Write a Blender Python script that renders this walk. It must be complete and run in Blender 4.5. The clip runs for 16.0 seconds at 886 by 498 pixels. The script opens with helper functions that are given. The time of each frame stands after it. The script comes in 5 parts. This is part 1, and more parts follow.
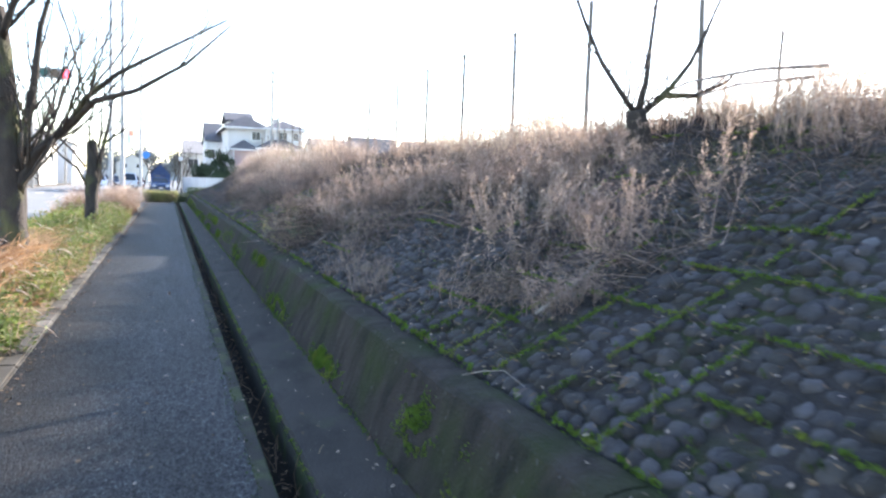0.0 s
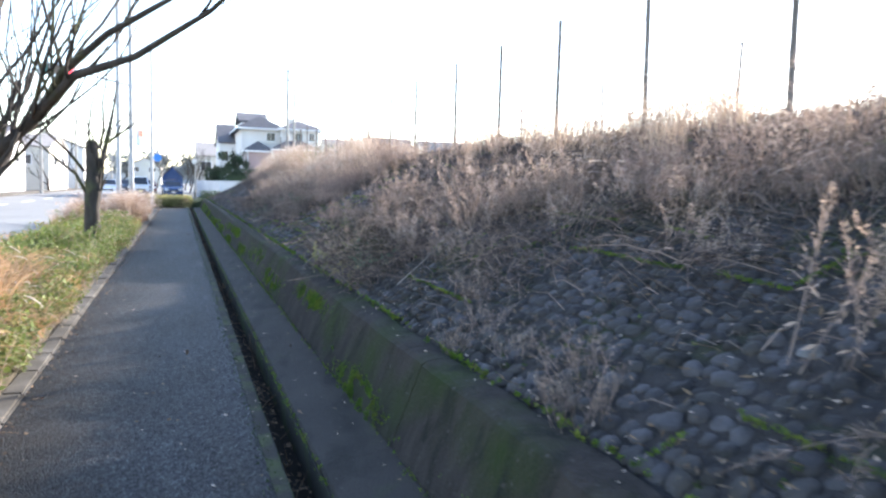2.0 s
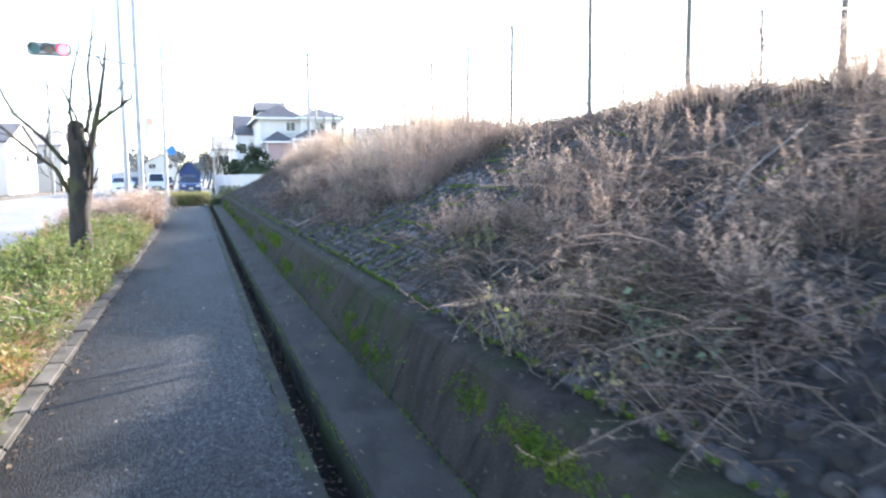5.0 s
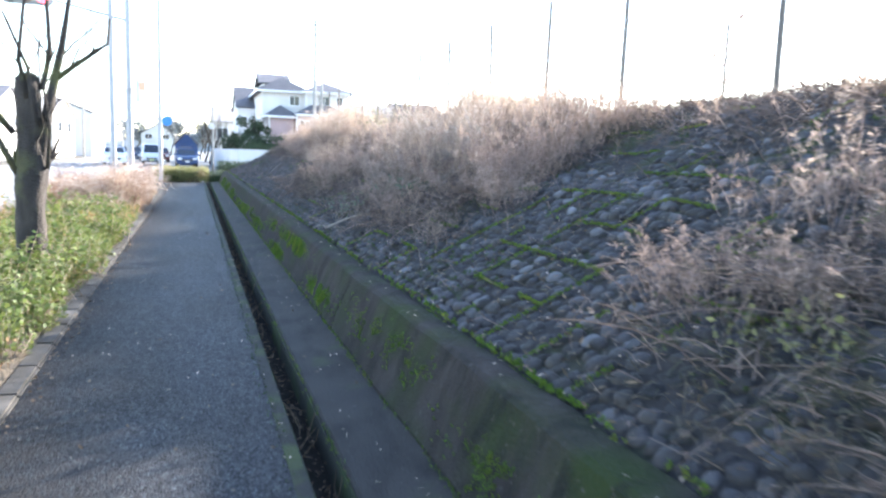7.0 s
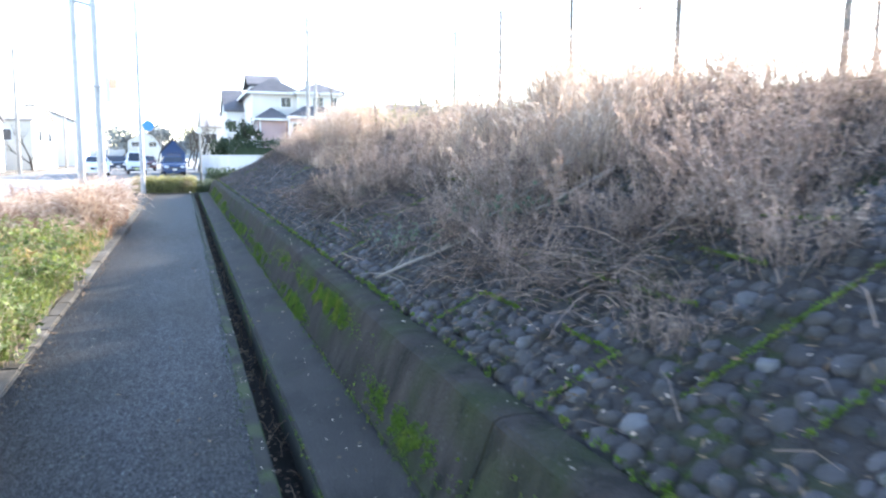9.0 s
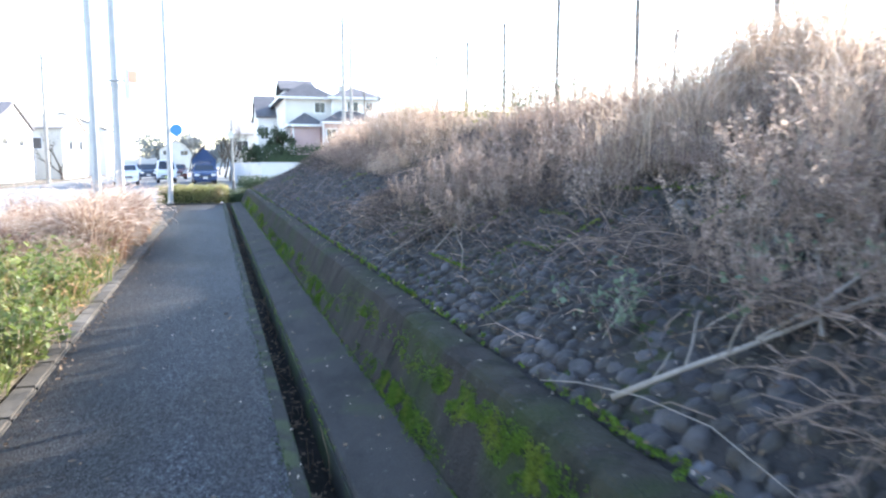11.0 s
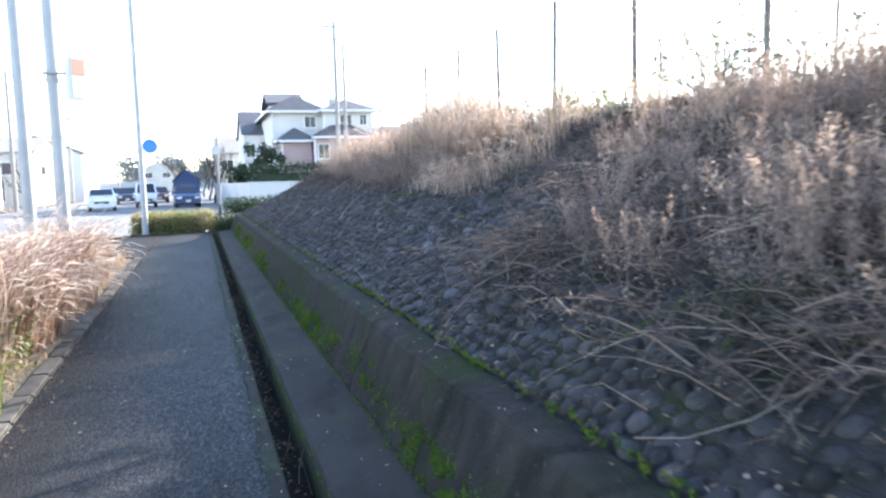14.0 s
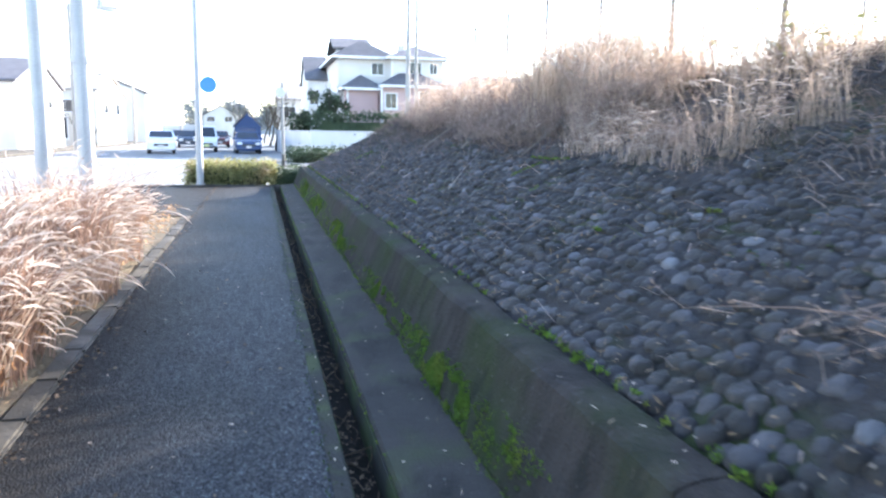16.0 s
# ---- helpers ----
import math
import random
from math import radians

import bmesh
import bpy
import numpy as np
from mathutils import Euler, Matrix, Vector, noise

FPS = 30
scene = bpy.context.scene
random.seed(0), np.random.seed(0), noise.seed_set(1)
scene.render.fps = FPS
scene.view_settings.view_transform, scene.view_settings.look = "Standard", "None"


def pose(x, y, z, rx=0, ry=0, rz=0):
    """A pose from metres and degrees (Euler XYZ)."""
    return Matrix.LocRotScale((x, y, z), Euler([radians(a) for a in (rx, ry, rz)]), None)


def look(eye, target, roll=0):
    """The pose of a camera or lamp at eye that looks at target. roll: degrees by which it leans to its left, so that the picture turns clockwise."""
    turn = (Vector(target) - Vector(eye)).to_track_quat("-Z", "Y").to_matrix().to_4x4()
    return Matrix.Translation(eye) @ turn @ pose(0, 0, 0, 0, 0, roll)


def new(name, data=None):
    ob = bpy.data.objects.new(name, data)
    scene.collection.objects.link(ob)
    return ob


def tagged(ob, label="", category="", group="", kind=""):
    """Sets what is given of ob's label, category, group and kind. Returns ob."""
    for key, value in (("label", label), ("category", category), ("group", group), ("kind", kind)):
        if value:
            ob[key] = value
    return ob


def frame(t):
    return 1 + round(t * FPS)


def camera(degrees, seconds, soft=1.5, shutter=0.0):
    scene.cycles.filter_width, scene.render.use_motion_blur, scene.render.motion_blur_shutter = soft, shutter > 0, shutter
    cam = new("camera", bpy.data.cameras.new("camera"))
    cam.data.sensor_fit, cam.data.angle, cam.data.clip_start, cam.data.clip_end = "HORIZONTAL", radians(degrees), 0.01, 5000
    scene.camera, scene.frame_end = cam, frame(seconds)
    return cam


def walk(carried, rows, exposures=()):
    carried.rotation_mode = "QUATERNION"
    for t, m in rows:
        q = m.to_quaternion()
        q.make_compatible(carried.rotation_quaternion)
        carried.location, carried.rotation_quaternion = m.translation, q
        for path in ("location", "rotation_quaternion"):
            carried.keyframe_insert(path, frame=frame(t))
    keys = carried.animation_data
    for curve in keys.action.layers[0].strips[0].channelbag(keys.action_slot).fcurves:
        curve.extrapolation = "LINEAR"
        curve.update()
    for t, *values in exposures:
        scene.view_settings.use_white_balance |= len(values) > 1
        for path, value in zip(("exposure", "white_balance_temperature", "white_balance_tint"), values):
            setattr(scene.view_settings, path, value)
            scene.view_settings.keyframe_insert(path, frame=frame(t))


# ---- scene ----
cam = camera(61.9, 16.0, soft=2.4, shutter=0.4)
PATH = [
    (0, (-0.056, -0.028, 1.384), (0.645, 1.837, 1.221), 2.3),
    (0.5, (-0.065, 0.71, 1.406), (0.655, 2.568, 1.236), 2.3),
    (1, (-0.044, 1.437, 1.419), (0.678, 3.296, 1.263), 2.1),
    (1.5, (-0.111, 2.156, 1.439), (0.586, 4.024, 1.286), 2.2),
    (2, (-0.075, 2.86, 1.427), (0.597, 4.737, 1.262), 1.6),
    (2.5, (-0.122, 3.63, 1.417), (0.568, 5.498, 1.233), 1.9),
    (3, (-0.087, 4.331, 1.426), (0.599, 6.197, 1.21), 1.3),
    (3.5, (-0.099, 4.991, 1.429), (0.575, 6.861, 1.206), 0.8),
    (4, (-0.068, 5.652, 1.411), (0.56, 7.539, 1.202), 0.1),
    (4.5, (-0.081, 6.385, 1.396), (0.559, 8.269, 1.198), 0.0),
    (5, (-0.069, 7.084, 1.373), (0.556, 8.973, 1.173), -0.4),
    (5.2, (-0.088, 7.38, 1.377), (0.525, 9.272, 1.172), -0.1),
    (7.3, (-0.056, 10.683, 1.485), (0.584, 12.562, 1.236), 2.1),
    (7.5, (-0.01, 11.059, 1.502), (0.631, 12.937, 1.251), 1.8),
    (8, (-0.046, 11.826, 1.533), (0.616, 13.697, 1.284), 1.3),
    (8.2, (-0.011, 12.141, 1.511), (0.663, 14.008, 1.263), 0.9),
    (10.3, (0.085, 15.432, 1.433), (0.695, 17.322, 1.197), -0.1),
    (10.5, (0.062, 15.709, 1.41), (0.667, 17.601, 1.18), -0.0),
    (11, (0.068, 16.38, 1.402), (0.653, 18.279, 1.174), 0.1),
    (11.5, (0.041, 17.07, 1.405), (0.621, 18.969, 1.171), 0.2),
    (12, (0.038, 17.746, 1.408), (0.618, 19.647, 1.186), -0.0),
    (12.5, (0.008, 18.451, 1.411), (0.599, 20.351, 1.21), -0.7),
    (13, (0.059, 19.234, 1.395), (0.68, 21.127, 1.219), -1.4),
    (13.5, (0.037, 19.924, 1.41), (0.665, 21.814, 1.229), -1.5),
    (14, (0.105, 20.675, 1.403), (0.725, 22.567, 1.213), -1.6),
    (14.5, (0.089, 21.399, 1.419), (0.696, 23.291, 1.193), -0.7),
    (15, (0.136, 22.144, 1.418), (0.674, 24.053, 1.161), -1.0),
    (15.5, (0.115, 22.893, 1.409), (0.628, 24.805, 1.123), 0.4),
    (16, (0.079, 23.623, 1.419), (0.557, 25.541, 1.112), 1.0),
]
walk(cam, [(t, look(eye, target, roll)) for t, eye, target, roll in PATH],
     [(0, 2.26, 6330, 14), (0.5, 2.34, 6320, 14), (1.2, 2.25, 6320, 14), (2.2, 2.22, 6310, 14), (3, 2.36, 6300, 14), (4, 2.52, 6290, 14), (5, 2.48, 6280, 14), (7.5, 2.74, 6190, 12), (8.2, 2.78, 6190, 12), (10.5, 2.66, 6240, 13), (12.5, 2.6, 6240, 13), (14, 2.4, 6220, 13), (16, 2.7, 6150, 13)])

# world and sun: low sun ahead and to the right, behind the embankment
world = bpy.data.worlds.new("world")
scene.world = world
world.use_nodes = True
wn = world.node_tree.nodes
sky = wn.new("ShaderNodeTexSky")
sky.sky_type = "NISHITA"
sky.sun_disc = False
SUN_EL, SUN_AZ = 22.3, 59.0      # azimuth from +y towards +x
sky.sun_elevation = radians(SUN_EL)
sky.sun_rotation = radians(SUN_AZ)
sky.air_density = 1.0
sky.dust_density = 0.4
wn["Background"].inputs["Strength"].default_value = 0.15
world.node_tree.links.new(sky.outputs[0], wn["Background"].inputs["Color"])
sun = new("sun", bpy.data.lights.new("sun", "SUN"))
sun.data.energy = 5.0
sun.data.angle = radians(0.5)
sun.data.color = (1.0, 0.93, 0.82)
az, el = radians(SUN_AZ), radians(SUN_EL)
sun.matrix_world = look((40 * math.sin(az), 40 * math.cos(az), 40 * math.tan(el)), (0, 0, 0))

rng = np.random.default_rng(7)


# ---- materials ----
def tree_of(name):
    m = bpy.data.materials.new(name)
    m.use_nodes = True
    return m, m.node_tree.nodes, m.node_tree.links


def noise_fac(nodes, links, scale, detail=4.0, lo=0.35, hi=0.65, stretch=None):
    """A 0 to 1 factor from world-space noise."""
    geo = nodes.new("ShaderNodeNewGeometry")
    n = nodes.new("ShaderNodeTexNoise")
    n.inputs["Scale"].default_value = scale
    n.inputs["Detail"].default_value = detail
    if stretch:
        mp = nodes.new("ShaderNodeMapping")
        mp.inputs["Scale"].default_value = stretch
        links.new(geo.outputs["Position"], mp.inputs["Vector"])
        links.new(mp.outputs[0], n.inputs["Vector"])
    else:
        links.new(geo.outputs["Position"], n.inputs["Vector"])
    r = nodes.new("ShaderNodeMapRange")
    r.inputs["From Min"].default_value, r.inputs["From Max"].default_value = lo, hi
    links.new(n.outputs["Fac"], r.inputs["Value"])
    return r.outputs[0]


def mixed(nodes, links, fac, a, b):
    x = nodes.new("ShaderNodeMix")
    x.data_type = "RGBA"
    links.new(fac, x.inputs["Factor"])
    for sock, v in ((x.inputs["A"], a), (x.inputs["B"], b)):
        if isinstance(v, tuple):
            sock.default_value = (*v, 1)
        else:
            links.new(v, sock)
    return x.outputs["Result"]


def surface(name, a, b, scale=2.0, grain=60.0, c=None, cfac=(0.55, 0.7, 1.2), rough=0.85, bump=0.3, depth=0.01, metal=0.0, vary=0.0, stretch=None, spec=0.3, translucent=0.0):
    """A two-scale surface: a and b mixed in patches, fine grain, a third colour c in stains; vary shifts pieces by their random number."""
    m, nodes, links = tree_of(name)
    bs = nodes["Principled BSDF"]
    col = mixed(nodes, links, noise_fac(nodes, links, scale, stretch=stretch), a, b)
    fine = noise_fac(nodes, links, grain, 3.0, 0.25, 0.75)
    dark = tuple(v * 0.6 for v in a)
    g = nodes.new("ShaderNodeMath")
    g.operation = "MULTIPLY"
    g.inputs[1].default_value = 0.55
    links.new(fine, g.inputs[0])
    col = mixed(nodes, links, g.outputs[0], col, dark)
    if c:
        col = mixed(nodes, links, noise_fac(nodes, links, cfac[2], 6.0, cfac[0], cfac[1]), col, c)
    if vary:
        info = nodes.new("ShaderNodeObjectInfo")
        geo = nodes.new("ShaderNodeNewGeometry")
        add = nodes.new("ShaderNodeMath")
        links.new(info.outputs["Random"], add.inputs[0])
        links.new(geo.outputs["Random Per Island"], add.inputs[1])
        fr = nodes.new("ShaderNodeMath")
        fr.operation = "FRACT"
        links.new(add.outputs[0], fr.inputs[0])
        mr = nodes.new("ShaderNodeMapRange")
        mr.inputs["To Min"].default_value, mr.inputs["To Max"].default_value = 1 - vary, 1 + vary
        links.new(fr.outputs[0], mr.inputs["Value"])
        hsv = nodes.new("ShaderNodeHueSaturation")
        links.new(mr.outputs[0], hsv.inputs["Value"])
        links.new(col, hsv.inputs["Color"])
        col = hsv.outputs[0]
    links.new(col, bs.inputs["Base Color"])
    bs.inputs["Roughness"].default_value = rough
    bs.inputs["Metallic"].default_value = metal
    bs.inputs["Specular IOR Level"].default_value = spec
    if bump:
        bp = nodes.new("ShaderNodeBump")
        bp.inputs["Strength"].default_value = bump
        bp.inputs["Distance"].default_value = depth
        links.new(fine, bp.inputs["Height"])
        links.new(bp.outputs[0], bs.inputs["Normal"])
    if translucent:
        tr = nodes.new("ShaderNodeBsdfTranslucent")
        links.new(col, tr.inputs["Color"])
        mx = nodes.new("ShaderNodeMixShader")
        mx.inputs[0].default_value = translucent
        links.new(bs.outputs[0], mx.inputs[1])
        links.new(tr.outputs[0], mx.inputs[2])
        links.new(mx.outputs[0], nodes["Material Output"].inputs["Surface"])
    return m


def streaked(m, col, scale, stretch, lo, hi):
    """One more layer of stains over a surface's colour."""
    nodes, links = m.node_tree.nodes, m.node_tree.links
    sock = nodes["Principled BSDF"].inputs["Base Color"]
    links.new(mixed(nodes, links, noise_fac(nodes, links, scale, 5.0, lo, hi, stretch), sock.links[0].from_socket, col), sock)


def plain(name, col, rough=0.5, metal=0.0, emit=0.0, spec=0.5):
    m, nodes, links = tree_of(name)
    bs = nodes["Principled BSDF"]
    bs.inputs["Base Color"].default_value = (*col, 1)
    bs.inputs["Roughness"].default_value = rough
    bs.inputs["Metallic"].default_value = metal
    bs.inputs["Specular IOR Level"].default_value = spec
    if emit:
        bs.inputs["Emission Color"].default_value = (*col, 1)
        bs.inputs["Emission Strength"].default_value = emit
    return m




def aggregate(name, lo, hi, stain, kerb_brown, scale=95.0):
    """Worn open-textured asphalt: chips of stone of differing tone, the palest as painted sparkle, stained in broad
    patches.
    """
    m, nodes, links = tree_of(name)
    bs = nodes["Principled BSDF"]
    geo = nodes.new("ShaderNodeNewGeometry")
    vo = nodes.new("ShaderNodeTexVoronoi")
    vo.inputs["Scale"].default_value = scale
    links.new(geo.outputs["Position"], vo.inputs["Vector"])
    sep = nodes.new("ShaderNodeSeparateColor")
    links.new(vo.outputs["Color"], sep.inputs[0])
    # few chips come out pale: their colour includes the sparkle of grazing light
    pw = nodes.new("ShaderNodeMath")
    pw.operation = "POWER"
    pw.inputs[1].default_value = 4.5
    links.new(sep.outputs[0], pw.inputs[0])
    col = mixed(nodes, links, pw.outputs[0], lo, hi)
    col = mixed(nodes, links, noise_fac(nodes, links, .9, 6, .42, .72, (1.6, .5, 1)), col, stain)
    # darker and browner towards the kerb, with a ragged edge
    sx = nodes.new("ShaderNodeSeparateXYZ")
    links.new(geo.outputs["Position"], sx.inputs[0])
    wob = nodes.new("ShaderNodeMath")
    wob.operation = "MULTIPLY_ADD"
    wob.inputs[1].default_value = -.55
    links.new(noise_fac(nodes, links, 1.7, 5, .2, .8), wob.inputs[0])
    links.new(sx.outputs[0], wob.inputs[2])
    band = nodes.new("ShaderNodeMapRange")
    band.inputs["From Min"].default_value, band.inputs["From Max"].default_value = -.4, -1.1
    band.inputs["To Max"].default_value = .88
    links.new(wob.outputs[0], band.inputs["Value"])
    col = mixed(nodes, links, band.outputs[0], col, kerb_brown)
    links.new(col, bs.inputs["Base Color"])
    rr = nodes.new("ShaderNodeMapRange")
    rr.inputs["To Min"].default_value, rr.inputs["To Max"].default_value = .95, .5
    bs.inputs["Specular IOR Level"].default_value = .2
    links.new(sep.outputs[1], rr.inputs["Value"])
    links.new(rr.outputs[0], bs.inputs["Roughness"])
    bp = nodes.new("ShaderNodeBump")
    bp.inputs["Strength"].default_value = .8
    bp.inputs["Distance"].default_value = .006
    links.new(vo.outputs["Distance"], bp.inputs["Height"])
    bp.invert = True
    links.new(bp.outputs[0], bs.inputs["Normal"])
    return m


# footpath asphalt: the embankment's shade is put into its dark base colours
M_SHADE_ASPHALT = aggregate("asphalt", (.0085, .0092, .0115), (.085, .089, .098), (.012, .0115, .0115), (.009, .0072, .0056))
M_STRIP = surface("gritty_edge", (.042, .038, .031), (.024, .023, .02), 3, 70, c=(.05, .06, .022), cfac=(.48, .62, 2.4), rough=.95, bump=.6, depth=.008)
# road asphalt: a paler base carries the sun's glare
M_ROAD = surface("sunlit_road_asphalt", (.17, .17, .17), (.22, .22, .215), 0.3, 90, rough=.8, bump=.3)
M_LINE = surface("road_paint", (.75, .75, .73), (.65, .65, .62), 3, 80, rough=.7)
M_WALL = surface("weathered_concrete", (.05, .042, .037), (.021, .018, .016), 2.2, 60, c=(.024, .034, .011), cfac=(.44, .66, 1.7), rough=.95, bump=.8, depth=.01, stretch=(3.5, 3.5, .45), spec=.15)
streaked(M_WALL, (.014, .0135, .011), 6.0, (1, 1, .25), .54, .72)
streaked(M_WALL, (.075, .068, .06), 34.0, (1, 1, 1), .64, .72)
# gutter bed and sides: the recess's shade is painted into these dark colours
M_GUTTERBED = surface("shaded_gutter_bed", (.03, .025, .021), (.016, .014, .012), 3, 50, rough=1, bump=.6, depth=.01, spec=.1)
M_LINING = surface("shaded_mossy_gutter_side", (.026, .026, .018), (.014, .014, .012), 4, 60, c=(.03, .045, .01), cfac=(.46, .6, 2.5), rough=.9, bump=.5, depth=.006)
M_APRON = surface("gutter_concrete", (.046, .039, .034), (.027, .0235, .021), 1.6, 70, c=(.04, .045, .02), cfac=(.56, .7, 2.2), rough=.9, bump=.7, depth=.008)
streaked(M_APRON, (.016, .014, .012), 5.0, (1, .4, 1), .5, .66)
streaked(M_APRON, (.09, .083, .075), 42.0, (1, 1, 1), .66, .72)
M_KERB = surface("kerb_concrete", (.15, .135, .118), (.085, .078, .07), 4, 60, c=(.05, .045, .036), cfac=(.44, .62, 4), rough=.9, bump=.4, depth=.006, vary=.06)
streaked(M_KERB, (.05, .043, .034), 2.2, (1, .5, 1), .36, .58)
M_SOIL = surface("dark_soil", (.05, .044, .042), (.027, .024, .023), 9, 70, c=(.03, .04, .012), cfac=(.52, .66, 1.6), rough=1, bump=.8, depth=.02)
M_TOPSOIL = surface("dry_top_soil", (.16, .12, .08), (.1, .085, .05), 1.5, 30, rough=1, bump=.7, depth=.02)
M_STONE = surface("cobble_stone", (.064, .06, .064), (.036, .033, .035), 6, 55, c=(.028, .025, .022), cfac=(.4, .6, 4.0), rough=.75, bump=.6, depth=.008, vary=.5)
M_PALESTONE = surface("pale_cobble_stone", (.13, .128, .135), (.085, .081, .085), 8, 60, c=(.05, .045, .04), cfac=(.5, .66, 7.0), rough=.7, bump=.5, depth=.006, vary=.3)
M_MOSS = surface("moss", (.12, .2, .024), (.075, .135, .018), 5, 120, c=(.16, .2, .03), cfac=(.5, .65, 6), rough=1, bump=.7, depth=.01, vary=.35, translucent=.25)
M_DARKMOSS = surface("dark_moss", (.05, .085, .016), (.035, .06, .014), 5, 120, rough=1, bump=.7, depth=.01, vary=.35)
M_WEED = surface("dry_weed", (.345, .255, .212), (.21, .161, .137), 1.3, 30, rough=.9, bump=0, vary=.45, translucent=.3)
M_THATCH = surface("matted_dead_grass", (.165, .127, .11), (.08, .064, .056), 1.1, 30, c=(.055, .06, .03), cfac=(.56, .7, .9), rough=1, bump=0, vary=.5, translucent=.15)
M_TAN = surface("tan_seed_plume", (.52, .385, .295), (.38, .28, .22), 2, 30, rough=.9, bump=0, vary=.35, translucent=.45)
M_WEEDPALE = surface("pale_seed_heads", (.52, .41, .335), (.36, .285, .235), 2, 30, rough=.9, bump=0, vary=.3, translucent=.45)
M_PLUME = surface("plume", (.64, .55, .48), (.5, .41, .345), 2, 30, rough=.9, bump=0, vary=.2, translucent=.5)
M_REED = surface("dry_grass", (.46, .355, .27), (.34, .25, .19), 1.5, 30, rough=.8, bump=0, vary=.35, translucent=.45)
M_STRAW = surface("pale_straw", (.6, .47, .36), (.46, .35, .265), 1.5, 30, rough=.8, bump=0, vary=.3, translucent=.5)
M_ORANGE = surface("orange_dry_grass", (.5, .27, .13), (.45, .33, .2), 1.2, 30, rough=.8, bump=0, vary=.3, translucent=.45)
M_RUST = surface("rusty_dry_grass", (.24, .135, .095), (.34, .245, .19), 1.5, 30, rough=.8, bump=0, vary=.4, translucent=.4)
M_LEAF = surface("green_leaf", (.1, .14, .032), (.22, .25, .07), 3.5, 40, c=(.3, .2, .085), cfac=(.58, .7, 2.2), rough=.6, bump=0, vary=.4, translucent=.4)
M_SHRUB = surface("grey_green_leaf", (.16, .2, .14), (.12, .16, .1), 4, 40, rough=.7, bump=0, vary=.3, translucent=.3)
M_PALELEAF = surface("yellowish_leaf", (.27, .26, .11), (.2, .21, .085), 3, 40, c=(.32, .25, .14), cfac=(.5, .65, 2), rough=.7, bump=0, vary=.35, translucent=.4)
M_HEDGE = surface("hedge_leaf", (.04, .062, .032), (.06, .085, .042), 3, 40, rough=.7, bump=0, vary=.4, translucent=.2)
M_DEADLEAF = surface("fallen_leaf", (.13, .085, .055), (.2, .145, .095), 4, 60, rough=.9, bump=0, vary=.5, translucent=.2)
M_BARK = surface("bark", (.075, .062, .053), (.035, .03, .026), 9, 45, c=(.1, .1, .045), cfac=(.56, .7, 2), rough=.95, bump=.8, depth=.02, stretch=(1, 1, .3))
M_STICK = surface("bare_branch", (.3, .26, .23), (.2, .17, .15), 6, 60, rough=.9, bump=.4, depth=.004)
# weathered grey-brown wood, paled further to include glare from the sky behind
M_POST = surface("weathered_glare_post", (.2, .175, .15), (.14, .12, .105), 4, 50, rough=.9, bump=.4, stretch=(1, 1, .2))
M_STEEL = surface("galvanised_steel", (.42, .43, .44), (.35, .36, .37), 3, 60, rough=.5, bump=.1, metal=.3)
M_CONCPOLE = surface("concrete_pole", (.35, .34, .32), (.28, .27, .26), 2, 60, rough=.9)
M_WHITE = surface("white_render", (.72, .7, .68), (.64, .62, .6), .6, 40, rough=.9, bump=.1)
M_PINK = surface("pink_render", (.56, .4, .39), (.48, .35, .34), .6, 40, rough=.9, bump=.1)
M_CREAM = surface("cream_render", (.66, .62, .55), (.58, .54, .48), .6, 40, rough=.9, bump=.1)
M_ROOF = surface("slate_roof", (.13, .12, .125), (.095, .09, .095), 2, 30, rough=.7, bump=.4, vary=.2)
# brown roofing, its colour lightened to imitate flare washing over it
M_ROOFBROWN = surface("washed_out_brown_roof", (.38, .34, .31), (.3, .27, .245), 2, 30, rough=.7, bump=.4, vary=.2)
M_GLASS = plain("window_glass", (.03, .035, .045), .08)
M_FRAME = plain("window_frame_white", (.7, .7, .7), .4)
M_DARKFRAME = plain("dark_trim", (.05, .05, .05), .5)
M_TYRE = plain("rubber", (.02, .02, .02), .8)
M_RIM = plain("alloy", (.5, .5, .52), .3, .9)
M_CARWHITE = plain("white_car_paint", (.75, .76, .78), .25)
M_CARBLUE = plain("blue_car_paint", (.035, .06, .14), .25)
M_CARDARK = plain("dark_car_paint", (.04, .05, .075), .25)
M_CARRED = plain("dark_red_car_paint", (.12, .04, .035), .25)
M_LAMP = plain("lamp_glass", (.8, .8, .78), .15)
M_PLATE = plain("number_plate", (.7, .7, .3), .5)
M_BLUESIGN = plain("blue_sign_paint", (.04, .22, .6), .4)
M_SIGNALBODY = plain("signal_housing", (.3, .31, .31), .5)
M_RED = plain("red_lamp", (1.0, .05, .08), .3, emit=2.5)
M_DULLRED = plain("unlit_red_lamp", (.45, .2, .14), .3)
M_AMBER = plain("unlit_amber_lamp", (.14, .09, .06), .3)
M_GREENLAMP = plain("unlit_green_lamp", (.03, .13, .13), .3)
M_PALEPANE = plain("pale_blue_pane", (.45, .6, .66), .3)
M_SHED = surface("blue_sheet", (.05, .09, .2), (.04, .07, .16), 1, 20, rough=.6)
# aerial haze is mixed into the woods' colour as pale grey
M_HILL = surface("haze_grey_wood", (.2, .22, .22), (.26, .27, .27), .08, 1.0, rough=1, bump=0)


